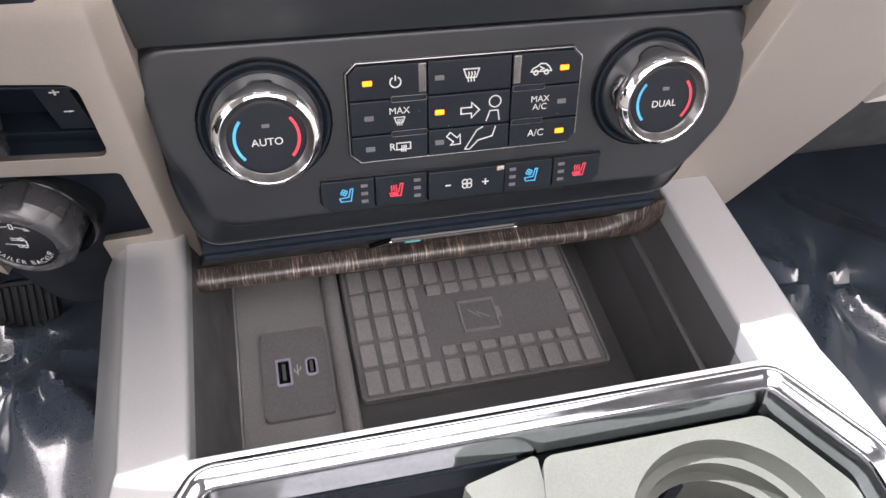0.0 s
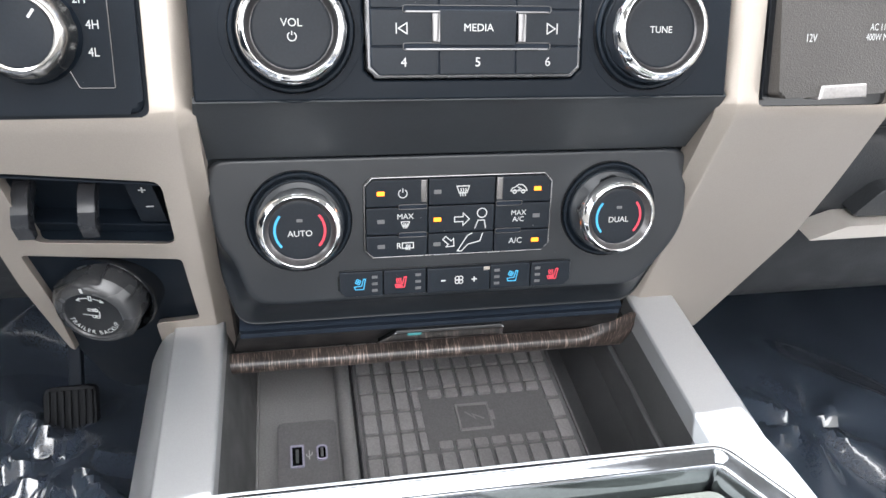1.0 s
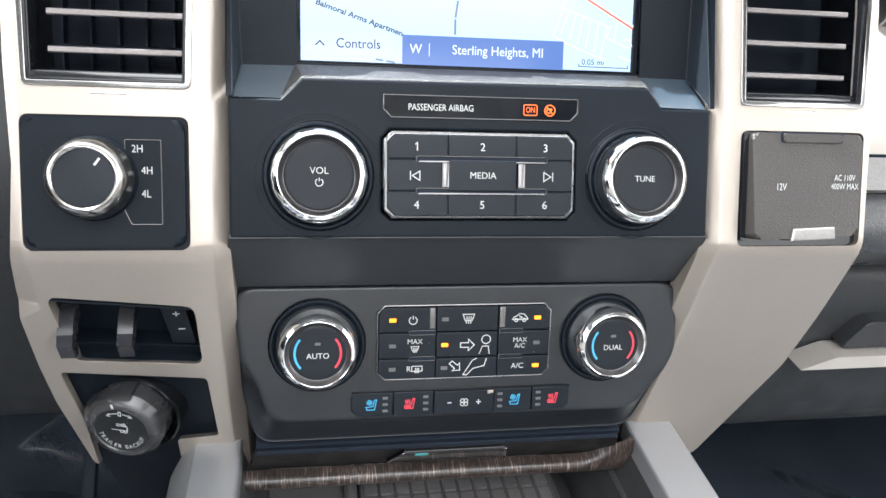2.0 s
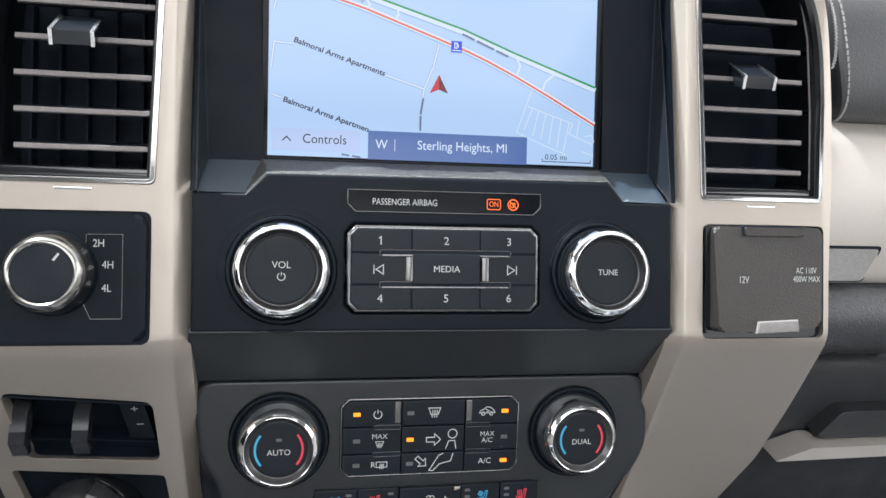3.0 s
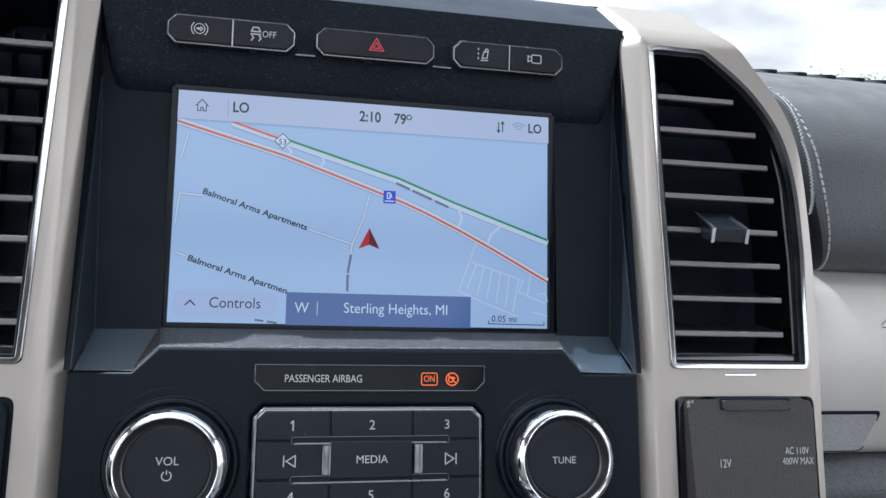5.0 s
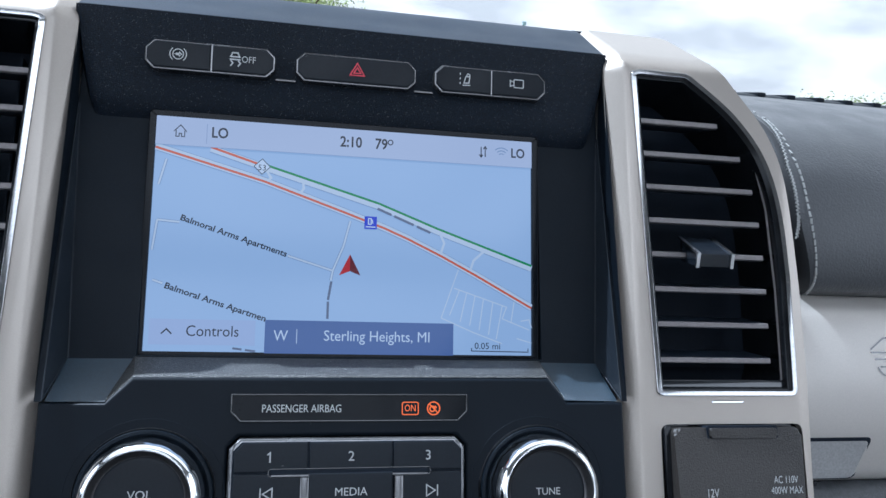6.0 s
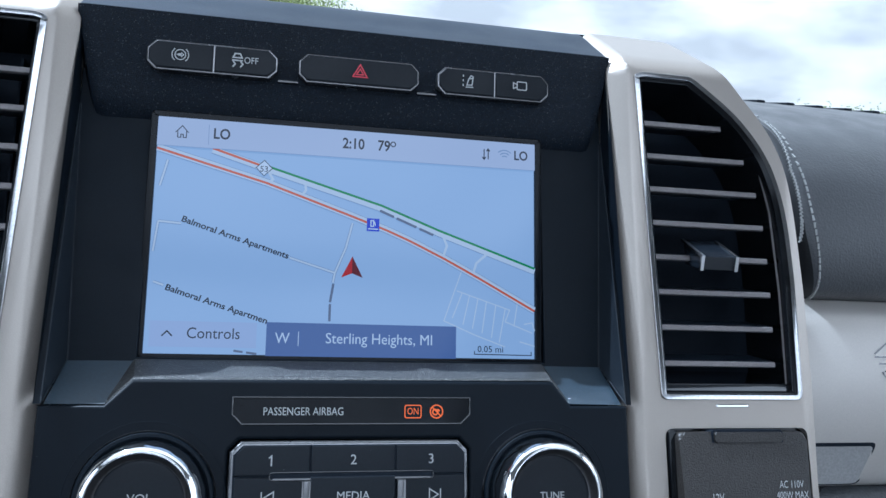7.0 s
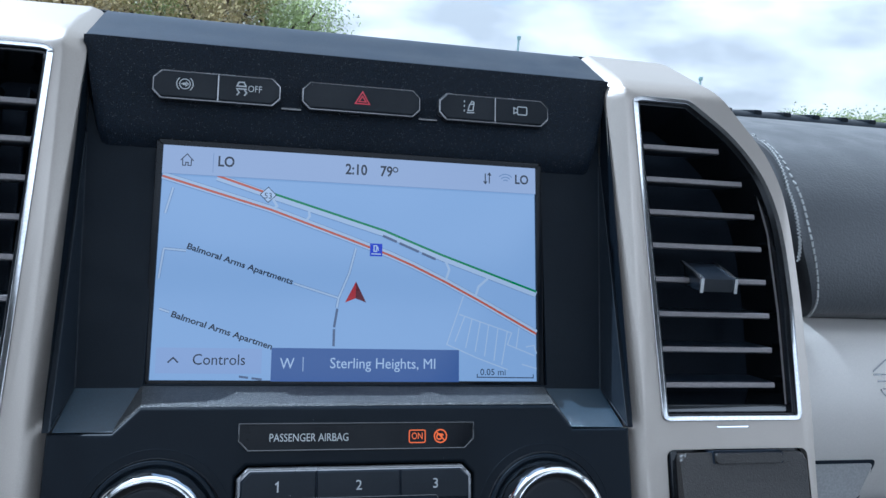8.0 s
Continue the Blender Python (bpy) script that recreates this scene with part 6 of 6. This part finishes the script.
part("pull", b, material("pull_grey", (0.20, 0.19, 0.185), 0.45), out_, "grey pull lip")
y = -0.0079
lettering("legend", "12V", 0.0036, 0.1552, y, 0.0075, PRINT, out_, squeeze=0.72)
lettering("legend", "AC 110V", 0.0031, 0.1915, y + 0.0003, 0.0125, PRINT, out_, squeeze=0.72)
lettering("legend", "400W MAX", 0.0031, 0.1915, y, 0.0080, PRINT, out_, squeeze=0.72)

# ---------------------------------------------------------------- four-wheel-drive selector
sel = thing("drive_selector", "black plate with a chrome rotary drive selector", "selector", STACK)
part("plate", prism(rounded(rect(-0.2078, -0.1362, -0.0238, 0.0368), 0.0035), 0.0006, 0.014, 0.0006, 2), BLACK, sel)
part("raised_field", prism(rounded(rect(-0.2062, -0.1380, -0.0222, 0.0352), 0.0055), -0.0026, 0.004, 0.0024, 4), BLACK, sel, "raised black field with soft edges")
o = rounded([(-0.1650, -0.0040), (-0.1612, -0.0122), (-0.1475, -0.0122), (-0.1475, 0.0262), (-0.1635, 0.0262)], 0.001)
part("legend_field", ring(o, 0.0007, -0.0031, 0.0, 0.0003), SLOT_RIM, sel, "raised edge round the legends")
for s, x, z in (("2H", -0.1580, 0.0218), ("4H", -0.1540, 0.0122), ("4L", -0.1545, 0.0018)):
    lettering("legend", s, 0.0034, x, -0.0029, z, PRINT, sel, squeeze=0.85)
kn = part("knob", lathe([(0.0190, 0.001), (0.0185, -0.004), (0.0178, -0.006)], 64), BLACK, sel, "chrome ringed black knob", pose(-0.1768, -0.002, 0.0085))
part("collar", lathe([(0.0184, -0.003), (0.0182, -0.0050), (0.0178, -0.0080), (0.0173, -0.0110), (0.0168, -0.0130), (0.0160, -0.0148), (0.0150, -0.0162), (0.0141, -0.0170), (0.0133, -0.0172), (0.0126, -0.0166)], 120,
                     flute=lambda a, r, y: min(r, r * 0.990 / math.cos((a % (math.pi / 5)) - math.pi / 10)) if -0.0132 < y < -0.0045 else r), SELECTOR, kn, "satin chrome collar")
part("face", lathe([(0.0128, -0.0160), (0.0118, -0.0166), (0, -0.0166)], 64), BUTTON, kn, "black face")
part("pointer", ribbon([[(0.0046, 0.0056), (0.0068, 0.0086)]], 0.0010, -0.0169), PRINT, kn, "white pointer line")

# ---------------------------------------------------------------- trailer brake control and trailer knob
# Both sit in the sloping foot of the driver side bezel.
FOOT = STACK @ pose(0, 0.0000, 0) @ pose(0, -0.01906 + 0.006, 0, math.degrees(math.atan(SLOPE)), 0, 0)


def foot(u, v):
    """Place on the sloping foot of the bezel, from the stack's x and height."""
    return (u, v * math.sqrt(1 + SLOPE * SLOPE))


brk = thing("trailer_brake_control", "black recess with two sliding levers and a plus minus rocker", "control", FOOT)
o = [foot(*p) for p in [(-0.2060, -0.0455), (-0.1372, -0.0522), (-0.1368, -0.0892), (-0.2020, -0.0848)]]
part("recess_floor", prism(o, 0.016, 0.022), BLACK_SOFT, brk)
part("recess_wall", ring(o, 0.0012, -0.0045, 0.018, 0.0004), BLACK, brk)
part("recess_ledge", prism([foot(*p) for p in [(-0.2020, -0.0790), (-0.1400, -0.0835), (-0.1390, -0.0882), (-0.2010, -0.0840)]], 0.006, 0.018, 0.001), BLACK, brk)
for u in (-0.1995, -0.1718):
    a = foot(u, -0.0575)
    b = bmesh.new()
    prof = [(0.014, 0.000), (0.000, -0.001), (-0.0080, -0.006), (-0.0100, -0.012), (-0.0088, -0.0222), (-0.0045, -0.0235), (-0.0035, -0.018), (0.002, -0.013), (0.014, -0.010)]
    L = [b.verts.new((a[0] - 0.0040 - 0.0010 * (i > 2), y_, a[1] + z_)) for i, (y_, z_) in enumerate(prof)]
    R = [b.verts.new((a[0] + 0.0032 - 0.0010 * (i > 2), y_, a[1] + z_)) for i, (y_, z_) in enumerate(prof)]
    b.faces.new(L), b.faces.new(list(reversed(R)))
    for i in range(len(L)):
        b.faces.new((L[i - 1], R[i - 1], R[i], L[i]))
    sharp_bevel(b, 0.0012, 3)
    part("lever", b, LEVER_GLOSS, brk, "black curved lever")
rk = [foot(*p) for p in [(-0.1580, -0.0535), (-0.1458, -0.0545), (-0.1418, -0.0815), (-0.1540, -0.0805)]]
rock = part("rocker", prism(rk, 0.0055, 0.018, 0.0008), BUTTON, brk)
x, z = foot(-0.1497, -0.0625)
part("plus_mark", ribbon([[(x - .0017, z), (x + .0017, z)], [(x, z - .0017), (x, z + .0017)]], 0.00075, 0.0050), PRINT, rock)
x, z = foot(-0.1480, -0.0715)
part("minus_mark", ribbon([[(x - .0017, z), (x + .0017, z)]], 0.00075, 0.0050), PRINT, rock)
trp = thing("trailer_backup_control", "dark panel under the silver bezel with a ribbed knob", "control", FOOT)
o = [foot(*p) for p in [(-0.2105, -0.0892), (-0.1358, -0.0962), (-0.1340, -0.1405), (-0.1560, -0.1420), (-0.1600, -0.1960), (-0.1870, -0.1990), (-0.1965, -0.1895), (-0.2062, -0.1580), (-0.2066, -0.1215)]]
part("plate", prism(rounded(o, 0.002, 3), 0.0010, 0.014, 0.0010), BLACK, trp)
tk = part("knob", lathe([(0.0268, 0.022), (0.0266, -0.0010), (0.0256, -0.0026), (0.0240, -0.0012), (0.0226, 0.005)], 72), GLOSS, trp, "black rotary trailer knob",
          pose(foot(-0.1790, -0.1172)[0], -0.003, foot(-0.1790, -0.1172)[1], -11, 0, -13))


def lugs(a, r, y):
    """Three raised lands round the grip."""
    d = abs(((a - radians(55) + math.pi / 3) % (2 * math.pi / 3)) - math.pi / 3)
    rise = min(1.0, max(0.0, (radians(24) - d) / radians(4)))
    return r + 0.0016 * rise * min(1.0, max(0.0, (y + 0.0125) / 0.0015)) * min(1.0, max(0.0, (0.004 - y) / 0.002))


part("grip", lathe([(0.0216, 0.012), (0.0215, 0.004), (0.0214, 0.000), (0.0213, -0.004), (0.0211, -0.0080), (0.0208, -0.0105), (0.0203, -0.0125), (0.0194, -0.0145), (0.0176, -0.0158), (0.0152, -0.0164), (0.0144, -0.0156)], 144, flute=lugs), LEVER, tk, "black grip with raised lands")
part("face", lathe([(0.0147, -0.0156), (0, -0.0156)], 64), GLOSS, tk)
y = -0.0159
part("pointer", ribbon([[(-0.0030, 0.0156), (-0.0036, 0.0186)]], 0.0014, -0.0164), PRINT, tk, "white pointer line")
part("arc_mark", ribbon([arc(0, 0, 0.0122, 62, 84, 6), arc(0, 0, 0.0122, 96, 120, 6), [(-.0006, .0108), (.0006, .0108), (.0006, .0136), (-.0006, .0136), (-.0006, .0108)],
                         [(0.0048, 0.0122), (0.0064, 0.0104), (0.0044, 0.0104)], [(-0.0052, 0.0118), (-0.0068, 0.0100), (-0.0050, 0.0096)]], 0.0005, y), PRINT, tk)
part("trailer_mark", ribbon([[(-.0038, .0006), (.0034, .0006), (.0034, .0036), (-.0024, .0036)], [(-.0024, .0048), (.0014, .0048)], arrow_mark(0.0016, 0.0046, 0.0012, 0),
                             arc(0.0004, -0.0002, 0.0008, 0, 360, 10), arc(0.0024, -0.0002, 0.0008, 0, 360, 10), [(-.0038, .0006), (-.0052, .0006)]], 0.0005, y), PRINT, tk)
word, wide = "TRAILER BACKUP", {"I": 0.55, "L": 0.85, " ": 0.6, "C": 1.1, "A": 1.08, "K": 1.05}
room, run = sum(wide.get(ch, 1.0) for ch in word), 0.0
for ch in word:
    step = wide.get(ch, 1.0)
    a = 192 + (348 - 192) * (run + step / 2) / room
    run += step
    if ch != " ":
        lettering("letter", ch, 0.0026, 0.0117 * math.cos(radians(a)), y, 0.0117 * math.sin(radians(a)), PRINT, tk, turn=a + 90, squeeze=0.9)

# ---------------------------------------------------------------- floor: film, pedal
def film(name, x0, x1, y0, y1, seed, rise, crease, knots, label):
    """A loose sheet with long soft folds that run to the bulkhead."""
    def fold(u, v):
        x, y_ = x0 + (x1 - x0) * u, y0 + (y1 - y0) * v
        p = Vector((x * 6.0 + seed, y_ * 3.2, seed))
        r = 1 - abs(noise.noise(p)) * 2.0
        r2 = noise.noise(p * 3.1 + Vector((5, 1, 0)))
        soft_edge = min(1.0, u * 25, (1 - u) * 25) * min(1.0, max(0.35, (0.17 - y_) / 0.12))
        star = 0.0
        for kx, ky, reach, rays in knots:
            # creases that run out from a pinched knot
            d, a = math.hypot(x - kx, y_ - ky), math.atan2(y_ - ky, x - kx)
            if d < reach:
                star += (1 - d / reach) * (0.020 + 0.013 * math.sin(a * rays / 2 + 0.6) ** 2 * min(1.0, d / 0.03))
        return (x, y_, star - 0.445 + soft_edge * rise * max(0, r) ** 1.7 + soft_edge * rise * crease * r2 + 0.10 * max(0, v - 0.72) ** 1.2)
    return tagged(part(name, sheet(fold, 150, 150), FILM, None, m=CAB), label, "plastic film", group="floor films")


STARS_L = ((-0.277, 0.135, 0.16, 7), (-0.325, 0.150, 0.13, 6))
STARS_R = ((0.395, 0.120, 0.14, 6),)
film("floor_film", -0.91, -0.17, -0.75, 0.62, 3.1, 0.060, 0.32, STARS_L, "crumpled clear plastic film on the dark driver floor")
film("floor_film", 0.17, 0.86, -0.75, 0.66, 12.3, 0.036, 0.14, STARS_R, "loosely folded clear plastic film on the dark passenger floor")
ped = thing("brake_pedal", "black rubber pedal pad with upright ribs on an arm", "pedal", CAB @ pose(-0.278, 0.176, -0.404, -40, 0, 0))
part("pad", prism(rounded(rect(-0.021, 0.021, -0.034, 0.038), 0.006), 0.0, 0.012, 0.002), DIM_RUBBER, ped)
for i in range(7):
    x = -0.0171 + i * 0.0057
    part("rib", prism(rect(x - 0.0017, x + 0.0017, -0.031, 0.035), -0.003, 0.002, 0.001), DIM_RUBBER, ped)
part("arm", box(-0.006, 0.006, 0.016, 0.028, -0.01, 0.30, 0.003), VOID, ped)
